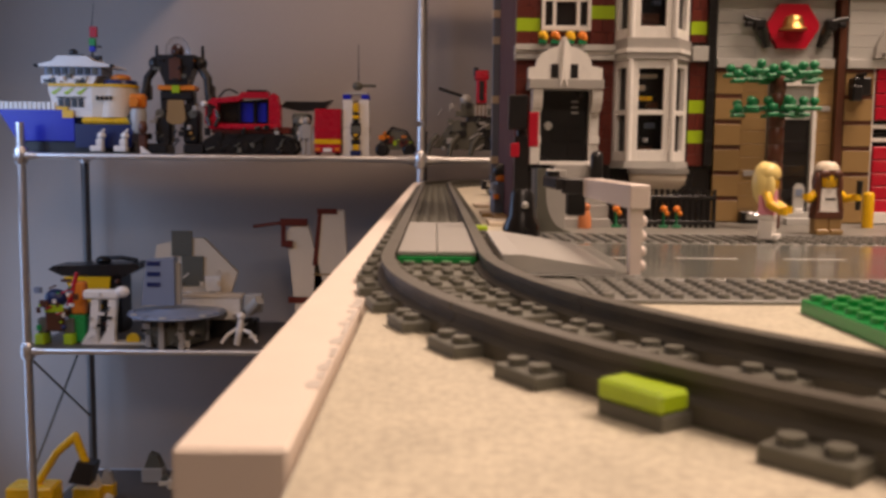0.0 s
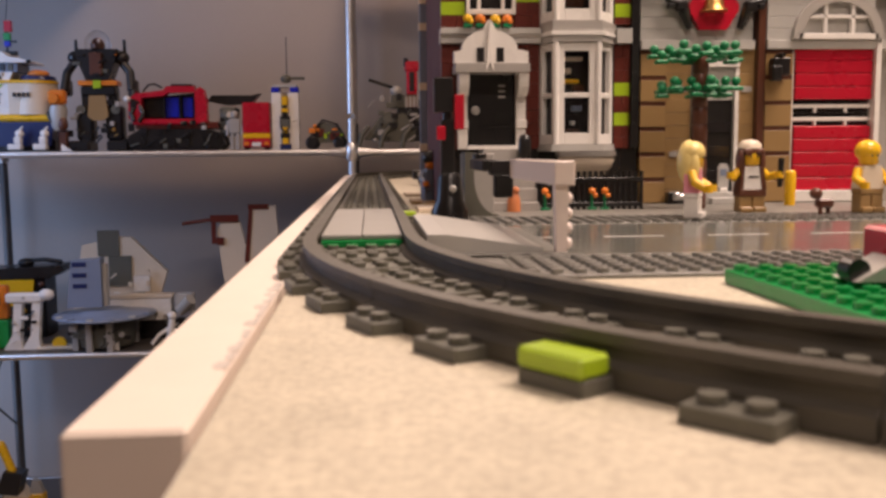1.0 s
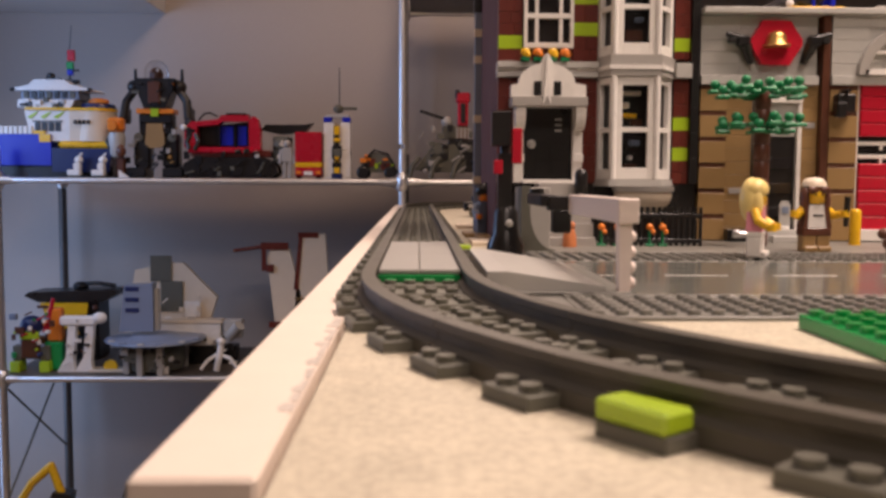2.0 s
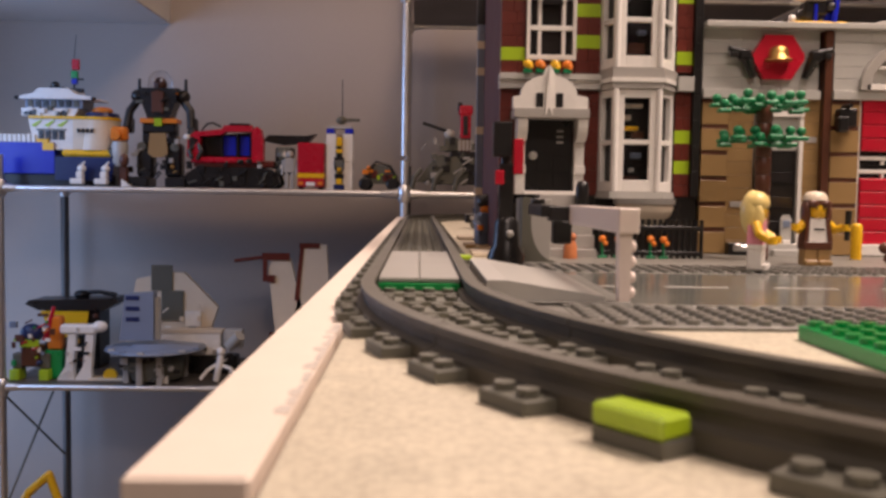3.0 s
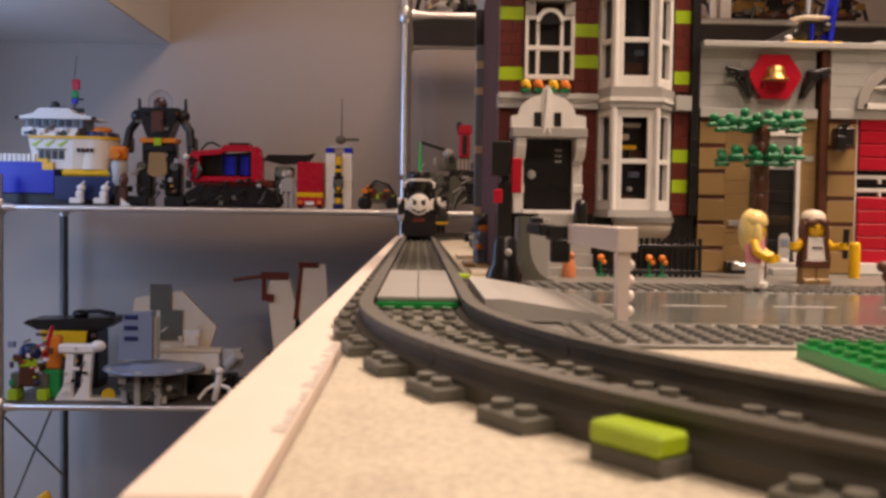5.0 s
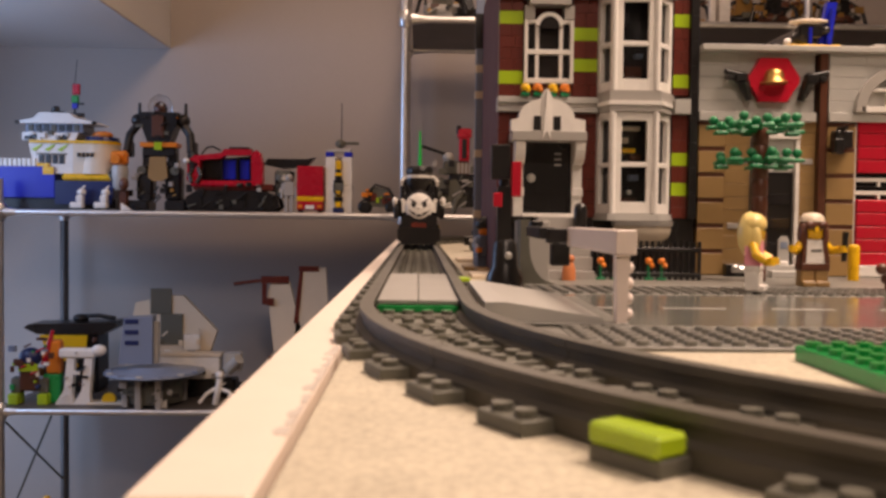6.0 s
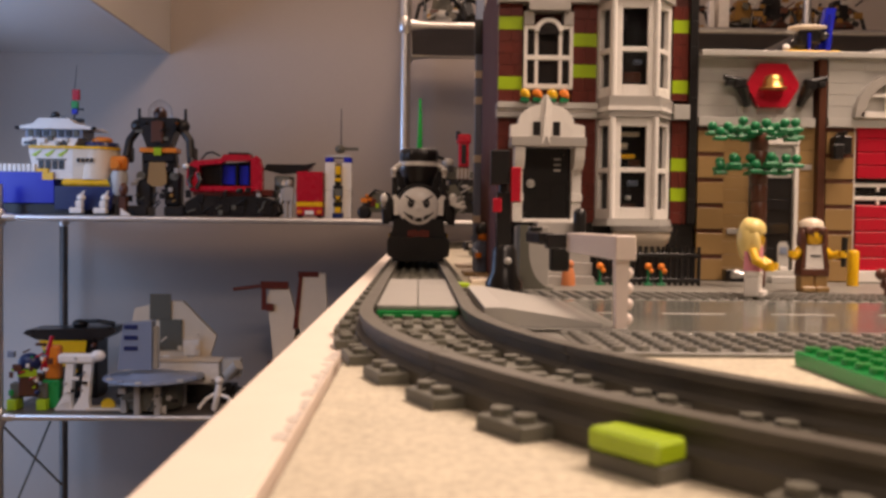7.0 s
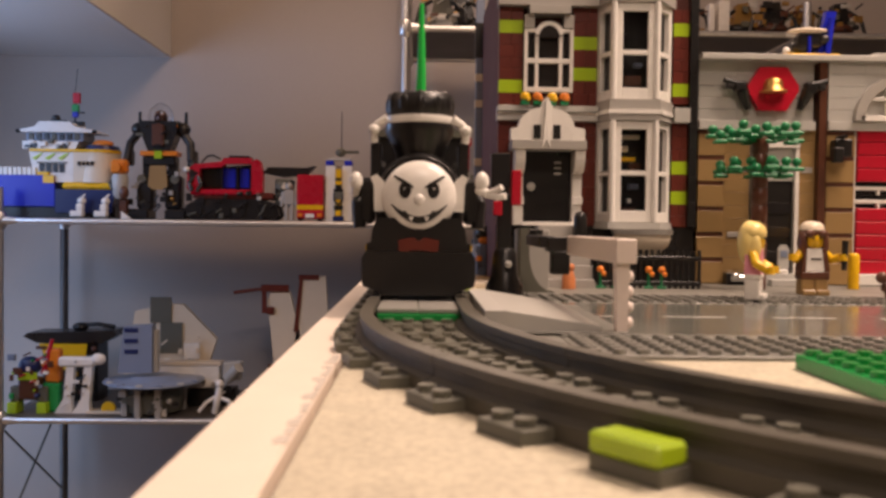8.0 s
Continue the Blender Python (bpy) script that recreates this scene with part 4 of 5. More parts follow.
part("torso", Shape().prism([(-22, 142.2), (-36, 178), (-40, 204), (40, 204), (36, 178), (22, 142.2)], "y", -20, 24), BLACK, robot)
part("chest_plate", Shape().box(-12, 12, -26, -20.2, 152, 196, 1), BROWN, robot)
part("loincloth", Shape().prism([(-20, 70), (-16, 111.8), (16, 111.8), (20, 70), (10, 62), (-10, 62)], "y", -24, -17), TAN, robot, "tan front panel")
part("dome", Shape().ball((0, -2, 214), (25, 21, 28), 24, 14), CLEAR, robot, "clear plastic dome")
part("head", Shape().ball((0, -2, 212), (13, 12, 15), 14, 10), BROWN, robot)
for s in (-1, 1):
    part("eye", Shape().ball((s * 8, -22, 220), (3.4, 2.4, 3.4), 10, 6), LTGREY, robot, "pale eye")
part("orange_gun", Shape().box(-90, -56, -46, -26, 93, 122, 5).tube((-74, -40, 106), (-74, -60, 104), 9, seg=10), ORANGE, robot, "orange gun pod")
part("gun_base", Shape().lathe((-73, -34, 42), [(9, 0), (14, 8), (17, 40), (15, 50)], "z", 14), LTGREY, robot, "pale grey canister")
part("gun_tail", Shape().ball((-62, -44, 54), (10, 8, 14), 12, 8).box(-74, -58, -40, -24, 0, 41.8, 2), BROWN, robot)

bits(robot, 16, -40, 40, 146, 200, -21, [DKGREY, BLACK, BLACK, ORANGE, BROWN, BLACK], 1, 6)
for s in (-1, 1):
    part("shoulder_pack", Shape().box(s * 66 - 8, s * 66 + 8, -8, 18, 112, 146, 4).tube((s * 70, -10, 120), (s * 82, -34, 94), 6, 5, 10), BLACK, robot)
    part("claw", Shape().pipe([(s * 84, -30, 92), (s * 92, -36, 74), (s * 84, -40, 58)], 4.5, 8).pipe([(s * 78, -30, 92), (s * 68, -36, 76), (s * 74, -40, 60)], 4.5, 8), BLACK, robot)
bits(robot, 14, -80, 84, 14, 60, -20, [BLACK, DKGREY, BLACK, BLACK], 7, 9)
bits(robot, 22, -48, 48, 8, 108, -17, [DKGREY, BLACK, BLACK, BLACK, GREY, GOLD], 2, 6)
bits(ship, 10, -50, 50, 143, 157, -37, [LTGREY, DKGREY, WHITE, BLACK], 4, 6)

# white dog-like droids in front of the ship
for x in (-691, -643):
    t = thing("toy_droid", "small white toy walker at the shelf edge", "toy droid", "white toy walkers", at=at_shelf(x, 1848, SHELF))
    part("body", Shape().box(-14, 12, -8, 8, 4, 16, 2).box(-2, 12, -7, 7, 16, 30, 2), WHITE, t)
    part("head", Shape().ball((8, 0, 36), (9, 8, 8), 12, 8).tube((10, -4, 42), (16, -4, 50), 3, 2, 8), WHITE, t)
    part("skid", Shape().box(-24, 24, -10, 10, 0, 3.8, 0.6), BLACK, t)
solid("white_wedge", Shape().prism([(-600, SHELF), (-600, SHELF + 16), (-578, SHELF)], "y", 1834, 1842), WHITE, "small white toy wedge at the shelf edge", "toy piece")

# red tracked vehicle
crawler = thing("toy_crawler", "red and black tracked toy vehicle with blue pilot", "toy vehicle", at=at_shelf(-385, 1900, SHELF))
for y in (-36, 20):
    tr = part("track_unit", Shape().prism([(-92, 10), (-80, 0), (84, 0), (98, 12), (92, 34), (60, 44), (-70, 44), (-94, 30)], "y", y, y + 22), BLACK, crawler)
    for i in range(6):
        part("road_wheel", Shape().lathe((-70 + 29 * i, y - 1, 18), [(11, -2), (11, 2)], "y", 16), BLACK, tr)
part("chassis", Shape().box(-80, 84, -30, 30, 44.2, 58, 2), DKRED, crawler, "dark red chassis")
cab = part("cab", Shape().prism([(-80, 58), (-84, 104), (-20, 112), (50, 118), (56, 58)], "y", -8, 36), BLACK, crawler, "black cab interior")
part("cab_frame", Shape().prism([(-92, 66), (-90, 104), (-76, 116), (-66, 116), (-66, 62), (-84, 58.2)], "y", -34, -8.2)
     .prism([(40, 58.2), (40, 120), (50, 128), (58, 122), (63, 96), (63, 58.2)], "y", -34, -8.2)
     .prism([(-65.8, 106), (-65.8, 116), (-22, 121), (-16, 129), (39.8, 129), (39.8, 117), (-14, 116), (-22, 110)], "y", -34, -8.2), RED, cab, "rounded red cab frame")
part("cab_sill", Shape().box(-84, 60, -37, -9, 52, 64, 3), RED, cab, "red sill")
for x, w in ((-62, 34), (-22, 26), (12, 20)):
    part("cab_window", Shape().box(x, x + w, -13, -8.2, 68, 108, 1), GLASS if x < -30 else BLUE, cab, "dark side window" if x < -30 else "blue side panel")
for x in (-26, 6, 35):
    part("window_bar", Shape().box(x, x + 4, -22, -8.2, 64.2, 112, 0.8), BLACK, cab)
part("roof_rack", Shape().box(-8, 34, -26, 20, 129.2, 134, 1).pipe([(-70, 0, 120), (-58, 0, 134), (-46, 0, 136), (-30, 0, 128)], 2, 8), BLACK, cab)
part("headlight", Shape().ball((-92, -36, 104), (7, 5, 6), 10, 6), WHITE, crawler)
part("boom", Shape().prism([(60, 100), (70, 112), (150, 112), (168, 116), (150, 96), (100, 92)], "y", -12, 14), BLACK, crawler, "black rear boom")
part("rear_engine", Shape().box(86, 120, -24, 26, 30, 88, 4).ball((102, -20, 70), (16, 10, 14), 12, 8), DKGREY, crawler)
solid("toy_robot", Shape().box(-9, -2, -5, 5, 0, 34, 1).box(2, 9, -5, 5, 0, 34, 1).box(-11, 11, -6, 6, 34, 64, 2).ball((0, 0, 72), (8, 7, 8), 12, 8).tube((-13, 0, 60), (-15, -4, 30), 3, seg=8).tube((13, 0, 60), (15, -4, 30), 3, seg=8), GREY,
      "slim grey toy robot standing on the shelf", "toy robot", at=at_shelf(-268, 1870, SHELF))

bits(crawler, 20, -88, 90, 6, 42, -37, [BLACK, DKGREY, BLACK], 5, 7)
bits(crawler, 9, -80, 60, 46, 58, -37, [LTGREY, BLACK, DKRED, DKGREY, BLACK], 6, 6)
bits(crawler, 12, 84, 128, 30, 96, -25, [DKGREY, GREY, BLACK, CREAM], 7, 7)

# red box lorry seen from its end
lorry = thing("toy_lorry", "red toy box lorry with yellow stripe", "toy lorry", at=at_shelf(-224, 1880, SHELF))
part("box_body", Shape().box(-27, 27, -20, 60, 34, 96, 1.5), RED, lorry)
part("stripe", Shape().box(-27.6, 27.6, -20.8, 60, 24, 33.8, 1), YELLOW, lorry, "yellow stripe")
part("bumper", Shape().box(-27, 27, -22, 58, 6, 23.8, 2), RED, lorry)
part("plate_bar", Shape().box(-9, 9, -23, -22.2, 8, 16, 0.4), WHITE, lorry, "pale plate")
for s in (-1, 1):
    part("tail_lamp", Shape().box(s * 20 - 5, s * 20 + 5, -23.4, -22.2, 10, 17, 0.4), ORANGE, lorry)
    part("wheel", Shape().lathe((s * 20, -10, 9), [(9, -5), (9, 5)], "x", 16), BLACK, lorry)

# white launch tower
tower = thing("toy_tower", "white toy tower with yellow and black machine", "toy tower", at=at_shelf(-166, 1880, SHELF))
for s in (-1, 1):
    part("side_panel", Shape().box(s * 17 - 10, s * 17 + 10, -14, 20, 0, 58, 0.8).box(s * 17 - 10, s * 17 + 10, -14, 20, 58.3, 116, 0.8), WHITE, tower, "white side panel")
    part("blue_cap", Shape().box(s * 19 - 8, s * 19 + 8, -15, 20, 116.2, 126, 0.6), BLUE, tower, "blue cap")
part("back_panel", Shape().box(-6.8, 6.8, 8, 20, 0, 116, 0.6), CREAM, tower)
for w, z0, z1, c in ((6, 90, 108, YELLOW), (4, 84, 89.8, BLACK), (7, 76, 83.8, YELLOW), (5, 68, 75.8, BLACK), (10, 62, 67.8, BLACK), (10, 46, 61.8, DKGREY), (5, 34, 45.8, YELLOW), (9, 24, 33.8, BLACK), (6, 12, 23.8, YELLOW), (11, 0, 11.8, NAVY)):
    part("machine_piece", Shape().box(-w, w, -22, -14.2, z0, z1, 1), c, tower)
part("machine_arm", Shape().pipe([(-9, -20, 60), (-8, -23, 44), (0, -23, 36), (8, -23, 44), (9, -20, 60)], 1.8, 8), BLACK, tower)
part("top_plate", Shape().box(-24, 24, -14, 20, 126.2, 132, 0.6), LTGREY, tower)
dish = part("dish", Shape().ball((2, 0, 144), (11, 10, 9), 14, 8).box(10, 40, -3, 3, 142, 148, 1), DKGREY, tower)
part("antenna", Shape().tube((4, 0, 150), (4, 0, 228), 1.2, 0.8, 6), BLACK, dish)

# small buggy and the walker beside the post
for x, y, s, l in ((-84, 1880, 1.0, "small dark toy buggy with red trim on the shelf"),):
    b = thing("toy_buggy", l, "toy vehicle", at=at_shelf(x, y, SHELF))
    part("body", Shape().prism([(-36, 14), (-30, 40), (-6, 56), (20, 50), (38, 30), (36, 14)], "y", -16, 16), DKGREY, b)
    part("roll_bar", Shape().pipe([(-28, -18, 38), (-6, -18, 60), (22, -18, 52), (36, -18, 28)], 2.2, 8), BLACK, b)
    part("side_panel", Shape().box(-26, -4, -18, -16.2, 26, 42, 1).box(8, 28, -18, -16.2, 20, 34, 1), DKRED, b, "dark red side panel")
    for wx in (-28, 28):
        for wy in (-20, 20):
            part("wheel", Shape().lathe((wx, wy, 14), [(10, -6), (14, -4), (14, 4), (10, 6)], "y", 16), BLACK, b)
walker = thing("toy_walker", "grey toy walker with red turret on the shelf", "toy walker", at=at_shelf(56, 1900, SHELF))
part("hull", Shape().prism([(-64, 20), (-30, 66), (20, 74), (44, 40), (40, 14)], "y", -24, 24), DKGREY, walker)
part("body_block", Shape().box(6, 66, -22, 28, 16, 84, 3), BLACK, walker)
for x in (-54, -10, 34):
    part("leg", Shape().pipe([(x, -26, 46), (x - 14, -34, 28), (x - 20, -36, 3)], 5, 8), DKGREY, walker)
part("gear", Shape().lathe((-12, -26, 64), [(13, -3), (13, 3)], "y", 18), DKGREY, walker)
part("neck", Shape().box(-6, 24, -16, 16, 84, 112, 2), DKGREY, walker)
part("turret_eye", Shape().ball((4, -8, 120), (12, 11, 11), 14, 8), LTGREY, walker, "pale round sensor")
part("turret", Shape().box(26, 48, -16, 14, 112, 172, 2).box(22, 52, -18, 16, 160, 180, 3), RED, walker, "red turret")
part("turret_base", Shape().box(26, 48, -15, 14, 84.2, 112, 1), DKGREY, walker)
part("turret_panel", Shape().box(32, 42, -18, -16.2, 118, 158, 0.6).box(20, 30, -17, 0, 168, 186, 2), BLACK, walker)
for k in range(3):
    part("turret_pipe", Shape().tube((29 + 8 * k, -18, 84), (29 + 8 * k, -18, 112), 2.4, seg=8), DKRED, walker)
part("barrel", Shape().tube((0, -10, 126), (-52, -16, 142), 3.4, seg=10), BLACK, walker)
part("grille", Shape().box(22, 52, -20, -18, 86, 108, 0.5), GREY, walker)

bits(walker, 30, -50, 60, 12, 108, -27, [DKGREY, BLACK, BLACK, DKGREY, GREY], 8, 8)
bits(b, 12, -32, 34, 14, 50, -18, [BLACK, ORANGE, RED, DKGREY, LIME], 9, 6)

# ---- lower shelf ----
imp = thing("toy_mech", "small purple and green toy mech", "toy robot", at=at_shelf(-798, 1880, LOW))
for s in (-1, 1):
    leg = part("leg", Shape().box(s * 28 - 10, s * 28 + 10, -12, 12, 22, 54, 2), DKGREY, imp)
    part("foot", Shape().box(s * 30 - 10, s * 30 + 10, -22, 14, 0, 22, 1), LIME, leg, "lime foot")
part("body", Shape().box(-22, 22, -14, 16, 26, 72, 4), BROWN, imp)
part("chest", Shape().box(-20, 20, -20, -14.2, 68, 84, 2), LIME, imp, "lime chest")
part("head", Shape().ball((0, -4, 96), (24, 18, 20), 14, 10), NAVY, imp)
part("weapon", Shape().tube((26, 0, 80), (42, 4, 150), 7, 4, 8), RED, imp, "red blade")
part("pack", Shape().box(28, 58, 0, 24, 60, 130, 4), ORANGE, imp, "orange pack")
part("pack_base", Shape().box(24, 60, -4, 22, 0, 59.8, 3), GREEN, imp)

pilot_stand = thing("toy_walker", "white toy walker with two long legs", "toy walker", at=at_shelf(-702, 1872, LOW))
for x in (-16, 20):
    part("leg", Shape().prism([(x - 26, 0), (x + 10, 0), (x + 8, 20), (x + 14, 96), (x - 2, 96), (x - 8, 30)], "y", -8, 8), WHITE, pilot_stand)
part("hip", Shape().box(-34, 40, -12, 12, 96.2, 116, 4).ball((46, -4, 112), (16, 12, 12), 12, 8), WHITE, pilot_stand)
part("piston", Shape().box(14, 26, 9, 16, 0, 95, 1), BLACK, pilot_stand)
part("base", Shape().box(24, 110, -14, 24, 0, 5, 1), CREAM, pilot_stand)
part("valve", Shape().lathe((66, 0, 10), [(14, -4), (14, 4)], "y", 14), YELLOW, pilot_stand)

skip = thing("toy_dumper", "yellow and black toy dumper at the shelf back", "toy vehicle", at=at_shelf(-762, 2030, LOW))
part("hopper", Shape().prism([(-70, 128), (-100, 142), (-90, 150), (96, 156), (104, 146), (70, 128)], "y", -40, 40), BLACK, skip)
part("stripe", Shape().prism([(-50, 96), (-64, 127), (40, 127), (36, 96)], "y", -44, -40.4), YELLOW, skip, "yellow side")
part("base", Shape().box(-60, 60, -36, 36, 0, 127.8, 4), BLACK, skip)
part("beacon", Shape().ball((10, 0, 160), (18, 16, 10), 12, 8).pipe([(10, 0, 164), (50, 0, 166), (86, 0, 160)], 5, 8), BLACK, skip)

saucer = thing("toy_ship", "grey toy starship with disc hull and striped fin", "toy spaceship", at=at_shelf(-556, 1885, LOW))
disc = part("disc", Shape().lathe((10, 0, 62), [(70, 0), (98, 2), (102, 5), (80, 8), (50, 10), (46, 14), (12, 15), (4, 15)], "z", 36), BLUEGREY, saucer, "blue-grey disc hull")
for k in range(7):
    a = -1.4 + 0.45 * k
    part("rim_block", Shape().box(10 + 92 * math.sin(a) - 6, 10 + 92 * math.sin(a) + 6, -92 * math.cos(a) - 4, -92 * math.cos(a) + 4, 67.2, 72, 0.6), LTGREY if k % 2 else BLUEGREY, saucer)
part("hub", Shape().lathe((10, 0, 6), [(56, 0), (60, 20), (60, 50), (50, 55.8)], "z", 28), DKGREY, saucer)
for a in (-0.9, -0.25, 0.4, 2.2):
    x, y = 10 + 62 * math.sin(a), -62 * math.cos(a)
    part("strut", Shape().box(x - 6, x + 6, y - 8, y + 8, 0, 58, 1), GREY, saucer)
fin = part("fin", Shape().prism([(-60, 84), (-48, 180), (10, 184), (10, 84)], "y", -20, 10), BLUEGREY, saucer, "tall blue-grey fin")
for z in (128, 150, 172):
    part("fin_stripe", Shape().box(-46, -18, -21.4, -20.2, z - 4, z + 5, 0.3), NAVY, fin, "navy stripe")
part("mast_post", Shape().box(10.2, 18, -10, 8, 84.2, 172, 1), LTGREY, saucer)

wreck = thing("toy_fortress", "pale grey toy wall section with slanted edges", "toy building", at=at_shelf(-522, 1985, LOW))
part("wall", Shape().prism([(-130, 0), (-96, 200), (-24, 216), (8, 216), (82, 140), (66, 90), (66, 0)], "y", 0, 16), CREAM, wreck, "pale slanted wall")
part("dark_panel", Shape().box(-62, -16, -4, -0.2, 176, 232, 0.6).box(-40, 8, -5, -0.2, 110, 176, 0.6), DKGREY, wreck, "dark grey panel")
part("white_panel", Shape().box(12, 46, -8, -0.2, 98, 132, 0.6), WHITE, wreck)
part("low_wall", Shape().box(-40, 96, -40, -9, 40, 88, 2), WHITE, wreck, "white lower block")
part("ledge", Shape().box(-44, 100, -42, -8, 88.2, 96, 1), CREAM, wreck)
part("cannon", Shape().box(104, 142, -40, -10, 56, 96, 2).tube((116, -44, 60), (142, -60, 88), 12, seg=12), LTGREY, wreck)
part("footing", Shape().box(-40, 130, -36, 0, 0, 39.8, 2), BLACK, wreck)
droid = thing("toy_figure_stand", "white toy droid with sprawled arms", "toy droid", at=at_shelf(-412, 1860, LOW))
part("body", Shape().pipe([(-4, 0, 4), (2, -4, 30), (6, 0, 56)], 7, 8).ball((6, 0, 64), (9, 9, 9), 12, 8), WHITE, droid)
part("limb", Shape().pipe([(2, 0, 40), (-20, -6, 26), (-34, -10, 8)], 4, 8).pipe([(6, 0, 36), (26, -6, 30), (40, -6, 10)], 4, 8), WHITE, droid)
solid("white_wedge", Shape().prism([(-508, LOW), (-508, LOW + 18), (-530, LOW + 6)], "y", 1834, 1840), WHITE, "small white toy wedge beside the disc hull", "toy piece")
for x, z, lean, lab in ((-292, 250, -6, "tall pale toy tail fin with dark red gun"), (-224, 280, 6, "tall pale toy tail fin with dark red cap")):
    t = thing("toy_fin", lab, "toy spaceship", "pale toy tail fins", at=mm(x, 1960, LOW + 2, 0, 0, 0))
    part("fin_plate", Shape().prism([(-8, 0), (-32, z - 24), (-24, z), (14, z), (62, 60), (66, 0)] if lean < 0 else [(-44, 0), (-40, 150), (-28, z), (24, z), (34, 140), (34, 0)], "y", -9, 9), CREAM, t, "pale tapering plate")
    if lean < 0:
        part("gun", Shape().box(-46, 14, -14, -9.2, z - 4, z + 12, 1).tube((-46, -12, z + 2), (-104, -12, z - 6), 4, seg=8).box(-44, -34, -14, -9.2, z - 50, z - 4.2, 1).box(-34, -18, -15, -9.2, z - 52, z - 36, 1), DKRED, t, "dark red gun")
        part("lower_band", Shape().box(-30, 40, -11, -9.2, 76, 90, 0.6), DKRED, t)
    else:
        part("cap", Shape().box(-34, 10, -11, -9.2, z - 8, z + 4, 0.8).prism([(-44, 160), (-34, 160), (-24, z - 8), (-32, z - 8)], "y", -11, -9.2), DKRED, t, "dark red cap")
        part("joint", Shape().ball((36, -8, 164), (12, 6, 14), 12, 8), DKGREY, t)
        part("seam", Shape().box(-42, 34, -9.8, -9.2, 138, 142, 0.1), TAN, t)

bits(imp, 26, -34, 50, 24, 124, -18, [NAVY, GREEN, RED, LIME, WHITE, ORANGE, BROWN, BLUEGREY], 10, 7)
bits(pilot_stand, 10, -20, 30, 10, 110, -10, [WHITE, LTGREY, BLACK], 11, 6)
bits(skip, 12, -70, 60, 10, 120, -44, [BLACK, DKGREY, BROWN, YELLOW], 12, 9)
bits(saucer, 18, -50, 70, 6, 58, -60, [DKGREY, BLACK, GREY], 13, 7)
bits(wreck, 18, -60, 60, 44, 150, -12, [CREAM, LTGREY, GREY, WHITE, DKGREY], 14, 8)
bits(wreck, 18, -40, 130, 4, 60, -44, [BLACK, WHITE, DKGREY, GREY], 15, 8)

# ---- bottom shelf clutter ----
excavator = thing("toy_digger", "yellow and black toy digger with raised arm", "toy vehicle", at=at_shelf(-800, 1880, BOTTOM))
part("arm", Shape().pipe([(-60, 0, 50), (-10, 0, 130), (32, 0, 168), (52, 0, 110)], 9, 8), YELLOW, excavator, "yellow digger arm")
part("bucket", Shape().prism([(20, 70), (66, 64), (78, 110), (40, 116)], "y", -18, 18), BLACK, excavator)
part("chassis", Shape().box(-110, -10, -30, 30, 0, 62, 4), YELLOW, excavator)
rnd = random.Random(11)
for i in range(22):
    x, y, h, w = -770 + 36 * i, rnd.uniform(1850, 2080), rnd.uniform(20, 95), rnd.uniform(14, 32)
    c = rnd.choice([BLACK, DKGREY, GREY, CREAM, BLUEGREY, BLACK, BROWN, YELLOW])
    if x > -100:
        continue
    t = thing("toy_model", "jumbled small toy model on the bottom shelf", "toy model", "jumble of toy models", at=at_shelf(x, y, BOTTOM))
    part("base", Shape().box(-w, w, -w * 0.7, w * 0.7, 0, h * 0.5, 2), c, t)
    part("top", Shape().prism([(-w * 0.8, h * 0.5 + 0.2), (-w * 0.3, h), (w * 0.4, h * 0.9), (w * 0.9, h * 0.5 + 0.2)], "y", -w * 0.5, w * 0.5), rnd.choice([DKGREY, GREY, BLACK, CREAM]), t)

# ---- toys on the top shelf and on the station roof ----
TOP = 445.5
for x, kind_ in ((40, 0), (84, 1), (545, 2), (672, 3), (730, 2), (800, 3), (870, 2)):
    t = thing("toy_model", "dark toy model with metallic parts on the top shelf", "toy model", "toys on the top shelf", at=at_shelf(x, 1850 + 14 * kind_, TOP))
    part("hull", Shape().ball((0, 0, 18), (36, 24, 14), 18, 10).box(-24, 24, -18, 18, 0, 12, 2), [LTGREY, BLACK, BROWN, BLACK][kind_], t)
    part("upper", Shape().prism([(-20, 28), (-12, 70), (14, 74), (24, 28)], "y", -12, 12), [DKGREY, BLACK, BLACK, GOLD][kind_], t)
    for s in (-1, 1):
        part("arm", Shape().pipe([(s * 18, -10, 56), (s * 43, -16, 38), (s * 50, -20, 8)], 4, 8), BLACK, t)
    bits(t, 16, -36, 36, 6, 70, -20, [BLACK, GOLD, BROWN, GOLD, BLACK, LTGREY, DKGREY], 30 + x, 8)
whitebox = solid("white_box", Shape().box(612, 634, 1850, 1880, TOP, TOP + 70, 1).box(590, 602, 1846, 1876, TOP, TOP + 62, 1), WHITE, "plain white toy box on the top shelf", "toy box")
glider = thing("toy_aircraft", "blue and yellow toy aircraft on the station roof", "toy aircraft", at=mm(300, 690, 171.5))
part("hull", Shape().box(-20, 20, -8, 8, 0, 7, 1).ball((-20, 0, 4), (6, 6, 4), 12, 8), YELLOW, glider, "yellow hull")
part("tail", Shape().prism([(4, 7.2), (10, 7.2), (18, 40), (10, 40)], "y", -3, 3), BLUE, glider, "blue tail fin")
part("canopy", Shape().ball((-6, 0, 13), (10, 6, 6), 14, 8), BLACK, glider)
part("wing", Shape().ball((-2, 0, 25), (17, 9, 2.4), 18, 8), CREAM, glider, "pale rounded wing")
